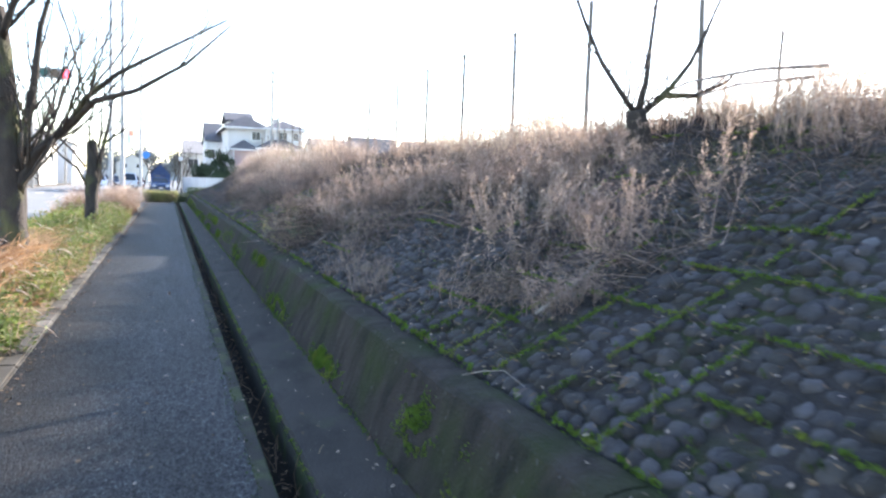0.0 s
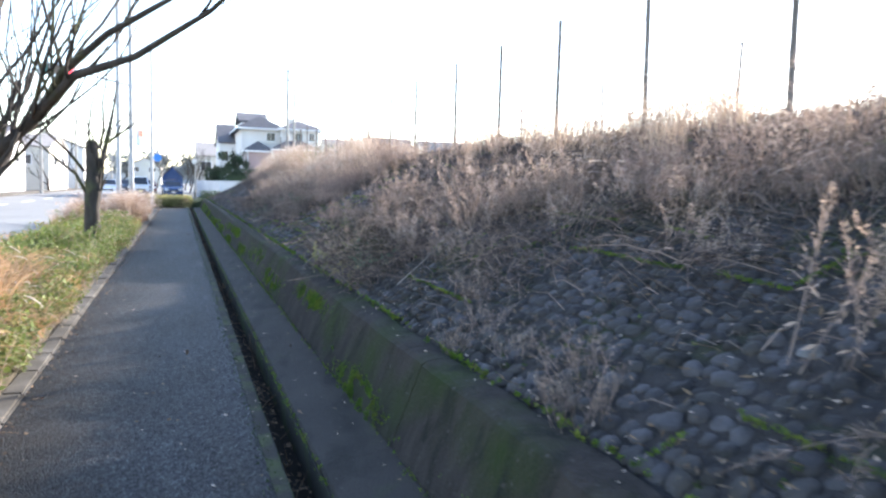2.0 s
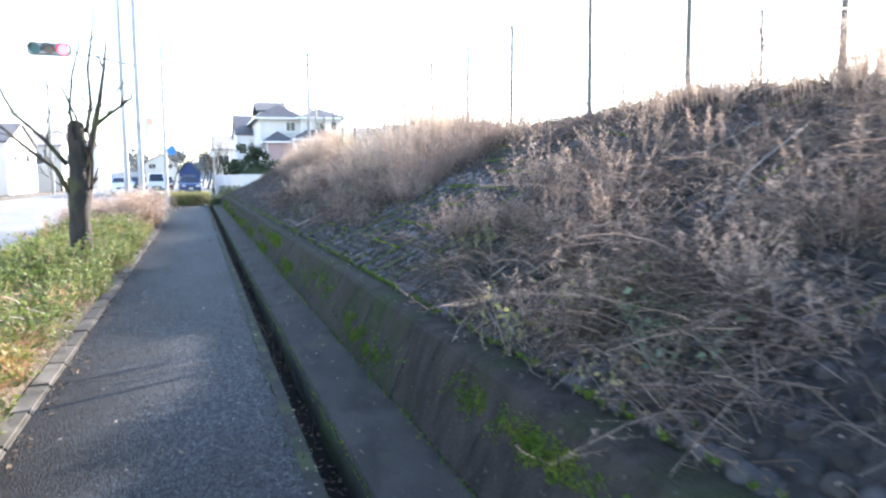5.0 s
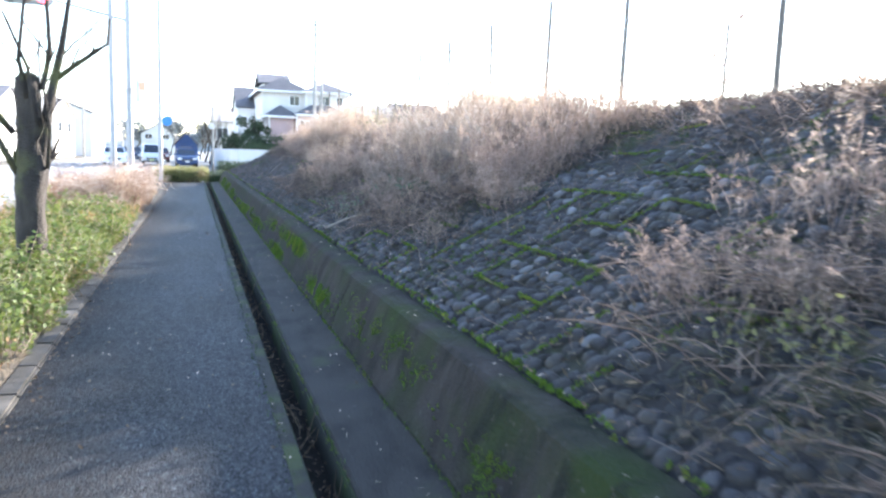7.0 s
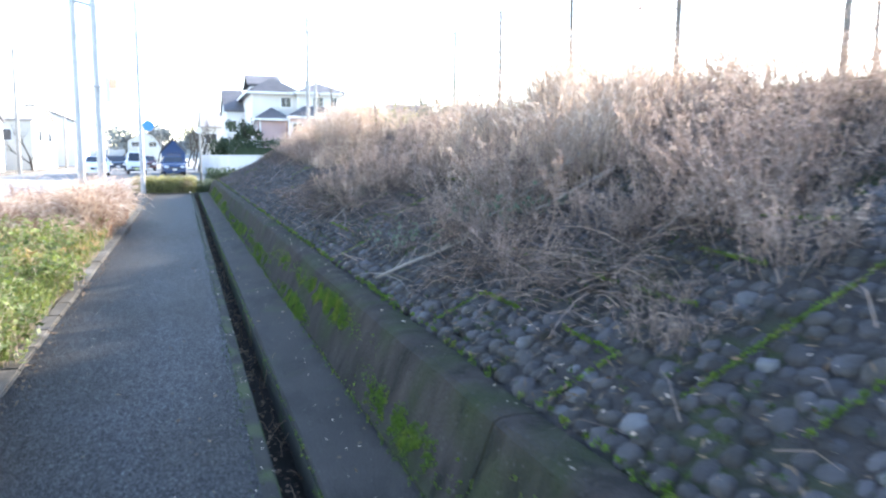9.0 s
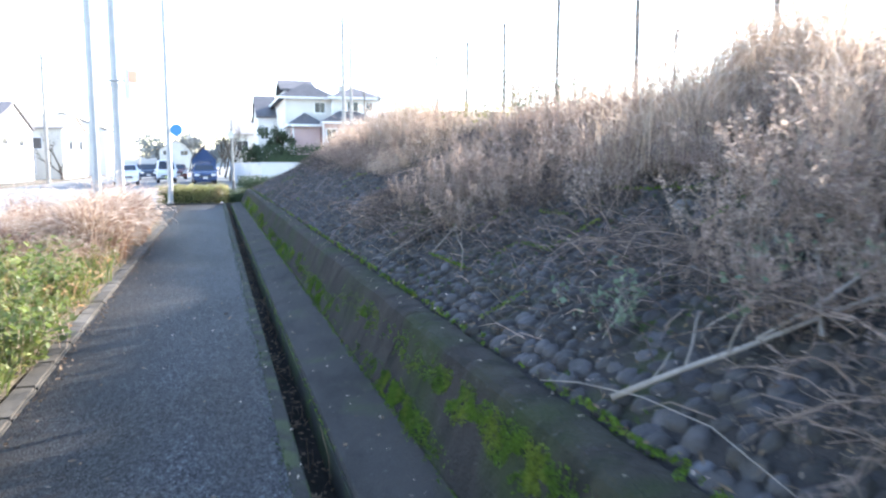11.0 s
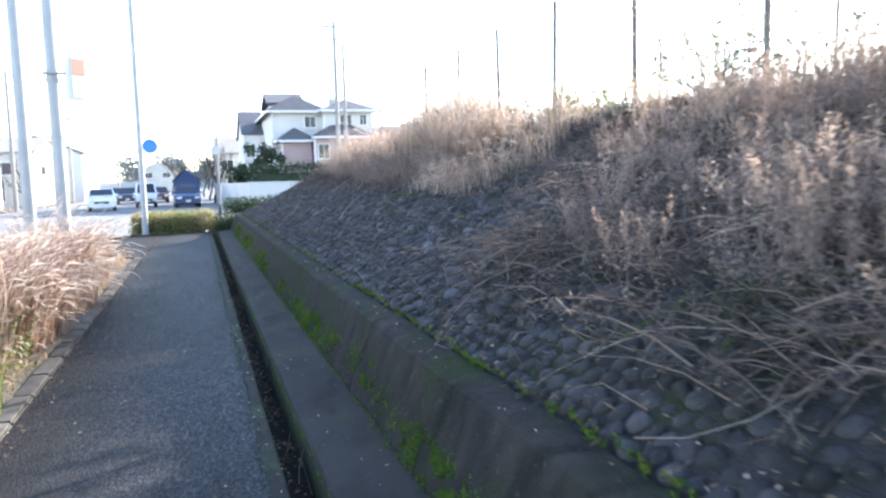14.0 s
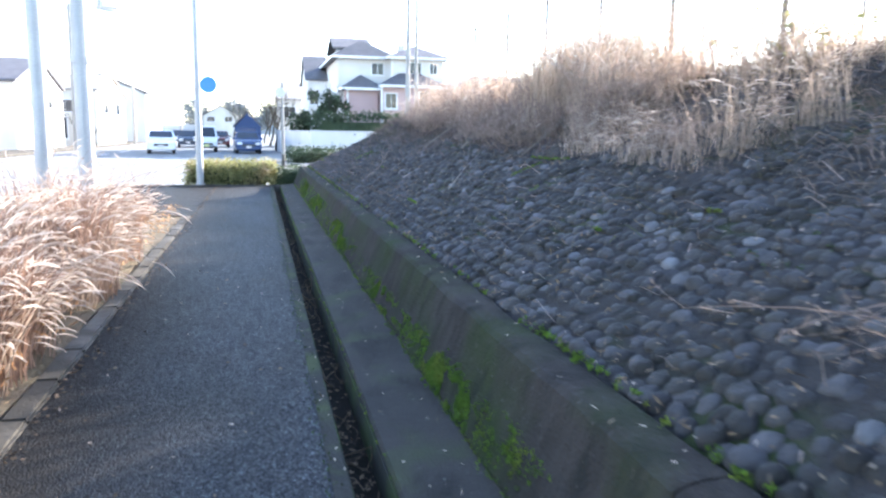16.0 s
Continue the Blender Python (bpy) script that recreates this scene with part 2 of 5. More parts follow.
# ---- mesh helpers ----
def mesh_object(name, verts, faces, material, parent=None, smooth=False):
    me = bpy.data.meshes.new(name)
    me.from_pydata([tuple(v) for v in verts], [], faces)
    me.materials.append(material)
    if smooth:
        me.polygons.foreach_set("use_smooth", [True] * len(me.polygons))
    ob = new(name, me)
    if parent:
        ob.parent = parent
    return ob


def part(name, bm, material, parent, label="", smooth=False):
    me = bpy.data.meshes.new(name)
    bm.to_mesh(me)
    bm.free()
    me.materials.append(material)
    if smooth:
        me.polygons.foreach_set("use_smooth", [True] * len(me.polygons))
    ob = new(name, me)
    if parent:
        ob.parent = parent
    if label:
        tagged(ob, label)
    return ob


def bm_box(x0, x1, y0, y1, z0, z1, bevel=0.0, seg=1):
    bm = bmesh.new()
    bmesh.ops.create_cube(bm, size=1)
    for v in bm.verts:
        v.co = Vector(((x0 + x1) / 2 + v.co.x * (x1 - x0), (y0 + y1) / 2 + v.co.y * (y1 - y0), (z0 + z1) / 2 + v.co.z * (z1 - z0)))
    if bevel:
        bmesh.ops.bevel(bm, geom=bm.edges[:], offset=bevel, segments=seg, affect="EDGES")
    return bm


def bm_cyl(p, q, r0, r1, seg=12):
    """A capped tapered cylinder from p to q."""
    p, q = Vector(p), Vector(q)
    bm = bmesh.new()
    bmesh.ops.create_cone(bm, cap_ends=True, segments=seg, radius1=r0, radius2=r1, depth=(q - p).length)
    m = Matrix.Translation((p + q) / 2) @ (q - p).to_track_quat("Z", "Y").to_matrix().to_4x4()
    bmesh.ops.transform(bm, matrix=m, verts=bm.verts)
    return bm


def bm_poly(points, faces):
    bm = bmesh.new()
    vs = [bm.verts.new(p) for p in points]
    for f in faces:
        bm.faces.new([vs[i] for i in f])
    return bm


def prism_y(profile, y0, y1):
    """A closed prism along y from an (x, z) outline given anticlockwise as seen from -y."""
    n = len(profile)
    pts = [(x, y0, z) for x, z in profile] + [(x, y1, z) for x, z in profile]
    faces = [tuple(range(n)), tuple(range(2 * n - 1, n - 1, -1))]
    for i in range(n):
        j = (i + 1) % n
        faces.append((i, i + n, j + n, j))
    return bm_poly(pts, faces)


def empty(name, m=Matrix()):
    ob = new(name)
    ob.matrix_basis = m
    return ob


class Soup:
    """Gathers vertices and faces of many small pieces for one mesh."""

    def __init__(self):
        self.v, self.f = [], []

    def strip(self, pts, widths, side):
        b = len(self.v)
        for p, w in zip(pts, widths):
            self.v.append(p - side * w)
            self.v.append(p + side * w)
        for i in range(len(pts) - 1):
            k = b + 2 * i
            self.f.append((k, k + 1, k + 3, k + 2))

    def leaf(self, p, along, across, l, w):
        b = len(self.v)
        self.v += [p, p + along * (l * .5) + across * w, p + along * l, p + along * (l * .5) - across * w]
        self.f.append((b, b + 1, b + 2, b + 3))

    def tube(self, pts, radii, seg=5):
        b = len(self.v)
        for i, (p, r) in enumerate(zip(pts, radii)):
            d = pts[min(i + 1, len(pts) - 1)] - pts[max(i - 1, 0)]
            d = d / (np.linalg.norm(d) + 1e-9)
            u = np.cross(d, (0.31, 0.2, 0.93))
            if np.linalg.norm(u) < .1:
                u = np.cross(d, (1.0, 0, 0))
            u /= np.linalg.norm(u)
            w = np.cross(d, u)
            for k in range(seg):
                a = 2 * math.pi * k / seg
                self.v.append(p + (u * math.cos(a) + w * math.sin(a)) * r)
        for i in range(len(pts) - 1):
            for k in range(seg):
                a0, a1 = b + i * seg + k, b + i * seg + (k + 1) % seg
                self.f.append((a0, a1, a1 + seg, a0 + seg))
        self.f.append(tuple(b + (len(pts) - 1) * seg + k for k in range(seg)))
        self.f.append(tuple(b + k for k in reversed(range(seg))))

    def mesh(self, name, material, smooth=False):
        me = bpy.data.meshes.new(name)
        me.from_pydata([tuple(map(float, v)) for v in self.v], [], self.f)
        me.materials.append(material)
        if smooth:
            me.polygons.foreach_set("use_smooth", [True] * len(me.polygons))
        return me


def unit(v):
    return v / (np.linalg.norm(v) + 1e-9)


def rand_dir(up=0.0):
    a = rng.uniform(0, 2 * math.pi)
    return unit(np.array((math.cos(a), math.sin(a), up)))


# ---- ground, road, pavement ----
X_KERB, X_GUT0, X_GUT1, X_BASE, X_BACK = -1.03, 0.41, 0.59, 0.945, 1.30
Y0, Y1 = -8.0, 43.4


def rise(x, y):
    """Height of the embankment's face and top."""
    if x < X_BACK:
        return 0.5
    z = 0.53 + (min(x, 4.4) - X_BACK) * 0.485
    if x > 4.4:
        z += 0.13 * (1 - math.exp(-(x - 4.4) * 1.6))
    up = min(1.0, max(0.0, (x - 2.0) / 1.5))
    z += up * (0.16 * noise.noise((x * .5, y * .32, 3.0)) + 0.07 * noise.noise((x * 1.7, y * 1.3, 9.0)))
    z = min(z, 0.45 + max(0.0, 44.2 - y) * 0.95 + .04 * noise.noise((x, y, 1)))
    return z


def grid_sheet(name, xs, ys, zf, material):
    verts = [(x, y, zf(x, y)) for y in ys for x in xs]
    n = len(xs)
    faces = [(j * n + i, j * n + i + 1, (j + 1) * n + i + 1, (j + 1) * n + i) for j in range(len(ys) - 1) for i in range(n - 1)]
    return mesh_object(name, verts, faces, material, smooth=name != "ground")


def structure(ob, label="", category=""):
    return tagged(ob, label, category, kind="structure")


structure(grid_sheet("ground", [-700, .395, .4, .63, .635, 700], [-120, -8.2, -8.1, 43.42, 43.43, 1400], lambda x, y: -.7 if .398 < x < .632 and -8.15 < y < 43.425 else -.16, M_ROAD), "pale sunlit asphalt ground reaching to the horizon", "ground")
structure(part("pavement", bm_box(X_KERB, 0.34, Y0, Y1, -0.4, 0.0), M_SHADE_ASPHALT, None), "dark coarse asphalt footpath in the shade", "pavement")
structure(part("pavement_corner", bm_box(-3.4, X_KERB - .004, 36.6, Y1, -0.4, -0.002), M_SHADE_ASPHALT, None), "asphalt corner of the footpath by the road", "pavement")
structure(part("pavement_end_kerb", bm_box(-3.4, 1.1, Y1 + .004, Y1 + .16, -.4, .03, .01), M_KERB, None), "pale concrete kerb across the end of the path", "kerb")
strip = structure(part("gutter_edge", bm_box(0.3402, X_GUT0, Y0, Y1, -0.5, 0.003), M_STRIP, None), "mossy concrete edge strip beside the gutter", "gutter edge")
bed = structure(part("gutter", bm_box(X_GUT0 + .001, X_GUT1 - .001, Y0, Y1, -0.6, -0.19), M_GUTTERBED, None), "gutter bed coloured dark for shade, with leaf litter", "gutter")

for x0, x1 in ((X_GUT0, X_GUT0 + .012), (X_GUT1 - .012, X_GUT1)):
    structure(part("gutter_lining", bm_box(x0, x1, Y0, Y1, -.5, -.012), M_LINING, None), "mossy lining of the gutter, coloured dark for shade", "gutter")

# kerb stones along the planting strip
kerb = structure(empty("kerb"), "row of weathered concrete kerb stones", "kerb")
kb = bm_box(-.07, .07, -.2994, .2994, -.3, .036, .016, 2)
kme = bpy.data.meshes.new("kerb_stone")
kb.to_mesh(kme)
kb.free()
kme.materials.append(M_KERB)
for k in range(74):
    o = new("kerb_stone", kme)
    o.parent = kerb
    o.matrix_basis = pose(X_KERB - .07 + rng.normal(0, .0015), Y0 + .3 + k * .6, -.012 + rng.normal(0, .002), 0, rng.normal(0, .4), rng.normal(0, .1))

# apron and low wall, cast in lengths
apron = structure(empty("gutter_apron"), "stained concrete apron between gutter and wall", "apron")
low_wall = structure(empty("retaining_wall"), "low battered concrete wall dark with moss and grime", "retaining wall")
CAST = 4.7
for k in range(13):
    ya, yb = max(Y0, -12.36 + k * CAST), min(Y1, -12.36 + (k + 1) * CAST)
    if yb <= ya:
        break
    prof = [(X_GUT1, -.5), (X_BASE + .05, -.5), (X_BASE + .05, .09), (X_BASE - .04, .075), (X_GUT1 + .05, .03), (X_GUT1 + .012, .022), (X_GUT1, .005)]
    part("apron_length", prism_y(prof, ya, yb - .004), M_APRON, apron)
    n = 44
    bm = bmesh.new()
    outline = [(X_BASE, -.3), (X_BASE + .004, .1), (X_BASE + .05, .22), (X_BASE + .105, .36), (X_BASE + .15, .47), (X_BASE + .165, .505), (X_BASE + .19, .522), (X_BACK - .1, .532), (X_BACK - .015, .53), (X_BACK, .5), (X_BACK + .02, -.3)]
    rows = []
    for i in range(n + 1):
        y = ya + (yb - .012 - ya) * i / n
        rows.append([bm.verts.new((x + .016 * noise.noise((x * 3, y * 1.5, z * 4)) + (.003 * noise.noise((x * 9, y * 6, z * 6)) if z > .05 else 0), y, z + (.014 * noise.noise((x * 4, y * 2.1, 5)) if z > .2 else 0))) for x, z in outline])
    for i in range(n):
        for j in range(len(outline) - 1):
            bm.faces.new((rows[i][j], rows[i][j + 1], rows[i + 1][j + 1], rows[i + 1][j]))
    bm.faces.new(list(reversed(rows[0])))
    bm.faces.new(rows[n])
    bmesh.ops.recalc_face_normals(bm, faces=bm.faces)
    part("wall_length", bm, M_WALL, low_wall, smooth=False)

# embankment body
exs = [1.27, 1.5, 1.75, 2.0, 2.25, 2.5, 2.75, 3.0, 3.25, 3.5, 3.75, 4.0, 4.2, 4.4, 4.6, 4.8, 5.1, 5.5, 6, 7, 9, 12, 20, 40]
eys = [Y0 + .3 * k for k in range(int((44.0 - Y0) / .3) + 1)] + [44.3, 44.6]
structure(grid_sheet("embankment", exs, eys, lambda x, y: rise(x, y) - .013 + .012 * noise.noise((x * 1.3, y * 1.1, 17)) + (.012 if x > 3 else 0), M_SOIL), "sloping embankment of dark soil under the cobbles", "embankment")

# ---- cobbles set in square panels on the embankment ----
CELL_Y, CELL_S = 0.46, 0.352
PANEL_Y, PANEL_X = -1.62, X_BACK + .0


def on_slope(x, y):
    z = rise(x, y)
    n = Vector((rise(x - .05, y) - rise(x + .05, y), rise(x, y - .05) - rise(x, y + .05), .1)).normalized()
    return Vector((x, y, z)), n


def cobble_shape(seed):
    """A worn half-buried stone, about 1 across, as points and faces."""
    r = np.random.default_rng(seed)
    seg, pts, faces = 9, [], []
    wob = r.uniform(.78, 1.16, seg)
    sx, sy, top = r.uniform(.82, 1.05), r.uniform(.72, .95), r.uniform(.36, .5)
    tilt = r.uniform(-.15, .15, 2)
    for ring, (rr, h) in enumerate(((.5, -.2), (.5, .1), (.43, .3), (.26, .43))):
        for k in range(seg):
            a = 2 * math.pi * k / seg
            w = wob[k] * (1 if ring < 2 else r.uniform(.86, 1.1)) if ring < 3 else r.uniform(.7, 1.25)
            h = h * (1 if ring < 2 else r.uniform(.84, 1.12))
            x, y = rr * w * math.cos(a) * sx, rr * w * math.sin(a) * sy
            pts.append((x, y, h * top * 2 + tilt[0] * x + tilt[1] * y if h > 0 else h))
    pts.append((0, 0, .47 * top * 2))
    for ring in range(3):
        for k in range(seg):
            a, b = ring * seg + k, ring * seg + (k + 1) % seg
            faces.append((a, b, b + seg, a + seg))
    for k in range(seg):
        faces.append((3 * seg + k, 3 * seg + (k + 1) % seg, 4 * seg))
    return np.array(pts), faces


SHAPES = [cobble_shape(k) for k in range(10)]
COBBLE_MESHES = []
for pts, faces in SHAPES:
    me = bpy.data.meshes.new("cobble")
    me.from_pydata([tuple(q) for q in pts], [], faces)
    me.materials.append(M_STONE)
    me.polygons.foreach_set("use_smooth", [True] * len(me.polygons))
    COBBLE_MESHES.append(me)
PALE_MESHES = []
for me in COBBLE_MESHES:
    pale_me = me.copy()
    pale_me.materials[0] = M_PALESTONE
    PALE_MESHES.append(pale_me)

cobble_slope = structure(empty("cobble_paving"), "grey river cobbles set in mossy square panels", "cobble paving")
cv, cf, pv, pf, singles = [], [], [], [], 0
ny, ns = int((43.6 + 1.6) / CELL_Y), 9
for cy in range(ny):
    for cs in range(ns):
        yc, xc = PANEL_Y + cy * CELL_Y, PANEL_X + cs * CELL_S
        for i in range(5):
            for j in range(4):
                y = yc + (i + .5 + rng.uniform(-.2, .2)) * CELL_Y / 5 + (.02 if j % 2 else -.02)
                x = xc + (j + .5 + rng.uniform(-.16, .16)) * CELL_S / 4
                if x > 4.35 or y > 43.5 or rng.random() < .03:
                    continue
                p, n = on_slope(x, y)
                k = int(rng.integers(10))
                s = rng.uniform(.086, .126)
                q = n.to_track_quat("Z", "Y").to_matrix().to_4x4()
                m = Matrix.Translation(p - n * rng.uniform(.01, .028)) @ q @ pose(0, 0, 0, rng.normal(0, 6), rng.normal(0, 6), rng.uniform(0, 360)) @ Matrix.Diagonal((s, s, s * rng.uniform(.55, .9), 1))
                pale = rng.random() < (.09 if 12.8 < y < 16 else (.05 if y > 25 else .02))
                if 13.1 < y < 15.3 and x < 2.6 and singles < 290:
                    o = new("cobble", PALE_MESHES[k] if pale else COBBLE_MESHES[k])
                    o.parent = cobble_slope
                    o.matrix_basis = m
                    singles += 1
                else:
                    pts, faces = SHAPES[k]
                    mm = np.array(m)
                    w = pts @ mm[:3, :3].T + mm[:3, 3]
                    tv, tf = (pv, pf) if pale else (cv, cf)
                    b = len(tv)
                    tv.extend(map(tuple, w))
                    tf.extend([tuple(b + v for v in f) for f in faces])
tagged(mesh_object("cobbles", cv, cf, M_STONE, cobble_slope, smooth=True), kind="stuff")
tagged(mesh_object("pale_cobbles", pv, pf, M_PALESTONE, cobble_slope, smooth=True), "paler worn cobbles", kind="stuff")


# ---- moss: fine tufts along joints, edges and in patches ----
def tuft(soup, p, n, size, count=7):
    """Notes a tuft; tuft_mesh() grows all of them at once."""
    soup.v.append((*p, *n, size, count))


def tuft_mesh(name, soup, material):
    a = np.array(soup.v)
    a = np.repeat(a, a[:, 7].astype(int), axis=0)
    k = len(a)

    def norm(v):
        return v / (np.linalg.norm(v, axis=1, keepdims=True) + 1e-9)

    size = a[:, 6:7]
    d = norm(a[:, 3:6] + rng.normal(0, .6, (k, 3)))
    w = norm(np.cross(d, rng.normal(0, 1, (k, 3)))) * size * rng.uniform(.22, .4, (k, 1))
    o = a[:, :3] + rng.normal(0, 1, (k, 3)) * size * .55 - d * size * .25
    l = d * size * rng.uniform(.7, 1.4, (k, 1))
    v = np.stack((o, o + l * .5 + w, o + l, o + l * .5 - w), axis=1).reshape(-1, 3)
    me = bpy.data.meshes.new(name)
    me.vertices.add(4 * k)
    me.vertices.foreach_set("co", v.ravel())
    me.loops.add(4 * k)
    me.loops.foreach_set("vertex_index", np.arange(4 * k))
    me.polygons.add(k)
    me.polygons.foreach_set("loop_start", np.arange(k) * 4)
    me.update(calc_edges=True)
    me.materials.append(material)
    return new(name, me)


def along(y, seed, scale=.6):
    return .5 + .5 * noise.noise((y * scale, seed, 0))


joint_moss = Soup()
for cy in range(ny):
    for cs in range(ns):
        yc, xc = PANEL_Y + cy * CELL_Y, PANEL_X + cs * CELL_S
        lively = 1.8 if 12.6 < yc < 16.0 else (2.6 if -1 < yc < 4.2 else (.5 if yc < 9 else (.25 if yc < 25 else .08)))
        if xc > 2.9:
            lively *= .35
        for across in (0, 1):
            patch = noise.noise((yc * .8 + 7 * across, xc * 1.3, 2.5)) * .9 + .5
            if rng.random() > lively * patch * 1.15:
                continue
            a0, a1 = sorted(rng.uniform(0, 1, 2)) if rng.random() < .5 else (0, 1)
            for t in np.arange(a0, a1, .04):
                y = yc + (0 if across else t * CELL_Y)
                x = xc + (t * CELL_S if across else 0)
                if x > 4.2:
                    continue
                p, n = on_slope(x + rng.normal(0, .005), y + rng.normal(0, .005))
                tuft(joint_moss, p + n * .02, n, .0095, 20)
o = tuft_mesh("joint_moss", joint_moss, M_MOSS)
o.parent = cobble_slope
tagged(o, "bright green moss in the panel joints", kind="stuff")

edge_moss = Soup()
for y in np.arange(-1, 43, .022):
    m = along(y, 11.0, .9)
    if rng.random() < m * m * (1.7 if y < 27 else .8):
        tuft(edge_moss, (X_BACK + .01 + rng.normal(0, .02), y, .545), (0, 0, 1), rng.uniform(.008, .014), 26)
for y in np.arange(-1, 43, .02):
    if rng.random() < along(y, 21.0, .8) * 1.5:
        tuft(edge_moss, (X_GUT1 + .004 + rng.normal(0, .007), y, .012 - abs(rng.normal(0, .03))), (-.7, 0, .5), .013 if y < 10 else .009, 12)
o = structure(tuft_mesh("edge_moss", edge_moss, M_MOSS), "strip of bright moss along the wall's back edge", "moss")
o["kind"] = "stuff"

face_moss = Soup()
# clumps on the wall's face: middle y, half length, from and to height as a share of the face, density
for ym, hl, h0, h1, dn in ((3.15, .22, .25, .95, 1.6), (2.55, .12, .2, .8, 1.0), (5.0, .5, .0, .3, .7), (7.4, .6, 0, .35, .9), (9.6, .7, .55, .95, .8), (12.2, .8, .1, .6, .6), (14.5, .9, .3, .9, .5), (16.8, .7, .1, .5, .7),
                           (19.2, 1.1, .55, .95, 1.6), (20.2, .7, .0, .3, 1.0), (21.6, .6, .5, .9, .7), (23.4, .9, .0, .45, 1.1), (25.0, .5, .2, .6, .6), (27.3, .9, .0, .42, 1.8), (26.2, .25, .2, .55, .8), (29.4, .8, .0, .4, 1.0), (32.5, 1.2, 0, .6, .9), (36, 1.4, 0, .7, .9), (39.5, 1.4, 0, .8, .9)):
    for _ in range(int(1500 * hl * dn)):
        y = ym + hl * rng.normal(0, .5)
        h = min(.98, max(0, h0 + (h1 - h0) * rng.beta(1.6, 1.6) + rng.normal(0, .04)))
        if noise.noise((y * 5, h * 3, 4.0)) < -.12:
            continue
        tuft(face_moss, (X_BASE + .005 + .15 * h, y, .1 + .37 * h), (-.75, 0, rng.choice((-.5, .6))), .0105, 12)
for y in np.arange(-1, 43, .03):
    if rng.random() < along(y, 31.0, .7) * 1.6:
        tuft(face_moss, (X_BASE + rng.normal(0, .014), y, .09), (-.5, 0, .8), .01, 12)
o = tagged(tuft_mesh("wall_moss", face_moss, M_MOSS), "patches of moss on the wall's face", "moss", kind="stuff")

strip_moss = Soup()
for y in np.arange(-1, 43, .02):
    if rng.random() < along(y, 41.0, .8) * 1.2:
        tuft(strip_moss, (.335 + rng.normal(0, .022), y, .004), (0, 0, 1), .008, 6)
tagged(tuft_mesh("path_edge_moss", strip_moss, M_DARKMOSS), "low dark moss along the path's edge", "moss", kind="stuff")


# ---- dry weeds on the embankment ----
def weed_mesh(stems, height, spread, leafy, pale, material):
    """A clump of dead, leaning stems with side twigs, and its withered leaves or seed heads."""
    s, lv = Soup(), Soup()
    for _ in range(stems):
        h = height * rng.uniform(.5, 1.15)
        a = rng.uniform(0, 2 * math.pi)
        r = spread * math.sqrt(rng.random())
        base = np.array((r * math.cos(a), r * math.sin(a), -.04))
        lean = unit(np.array((math.cos(a) * .6 * rng.random() + rng.normal(0, .28) - .12, math.sin(a) * .6 * rng.random() + rng.normal(0, .28), 1)))
        bend = rng.normal(0, .2, 3)
        pts = [base + lean * h * t + bend * h * t * t for t in (0, .35, .7, 1)]
        side = unit(np.cross(lean, rng.normal(0, 1, 3)))
        s.strip(pts, (.0035, .003, .0022, .001), side)
        s.strip(pts[:3], (.003, .0026, .002), np.cross(lean, side))
        for k in range(leafy):
            t = rng.uniform(.2, 1.0)
            p = base + lean * h * t + bend * h * t * t
            d = unit(rand_dir(.35) + lean * .35)
            l = h * rng.uniform(.1, .32) * (1.3 - t)
            sd = unit(np.cross(d, (0, 0, 1.0)))
            s.strip([p, p + d * l * .5 + np.array((0, 0, l * .12)), p + d * l + np.array((0, 0, l * .3))], (.0018, .0014, .0008), sd)
            for _ in range(pale):
                f = rng.uniform(.2, 1)
                q = p + d * l * f + np.array((0, 0, l * .25 * f)) + rng.normal(0, .006, 3)
                e = unit(rng.normal(0, .7, 3) + d)
                lv.leaf(q, e, unit(np.cross(e, rng.normal(0, 1, 3))), rng.uniform(.016, .045), rng.uniform(.0015, .0048))
    return (("stem_tangle", s.mesh("stem_tangle", M_WEED)), ("withered_leaf_mass", lv.mesh("withered_leaf_mass", material)))


WEEDS = [weed_mesh(*k) for k in (
    (28, .5, .3, 11, 4, M_WEED), (22, .62, .28, 12, 4, M_WEED), (30, .4, .36, 11, 4, M_WEED), (18, .75, .22, 14, 4, M_WEEDPALE), (24, .5, .32, 12, 4, M_WEEDPALE), (28, .34, .4, 11, 4, M_WEED))]


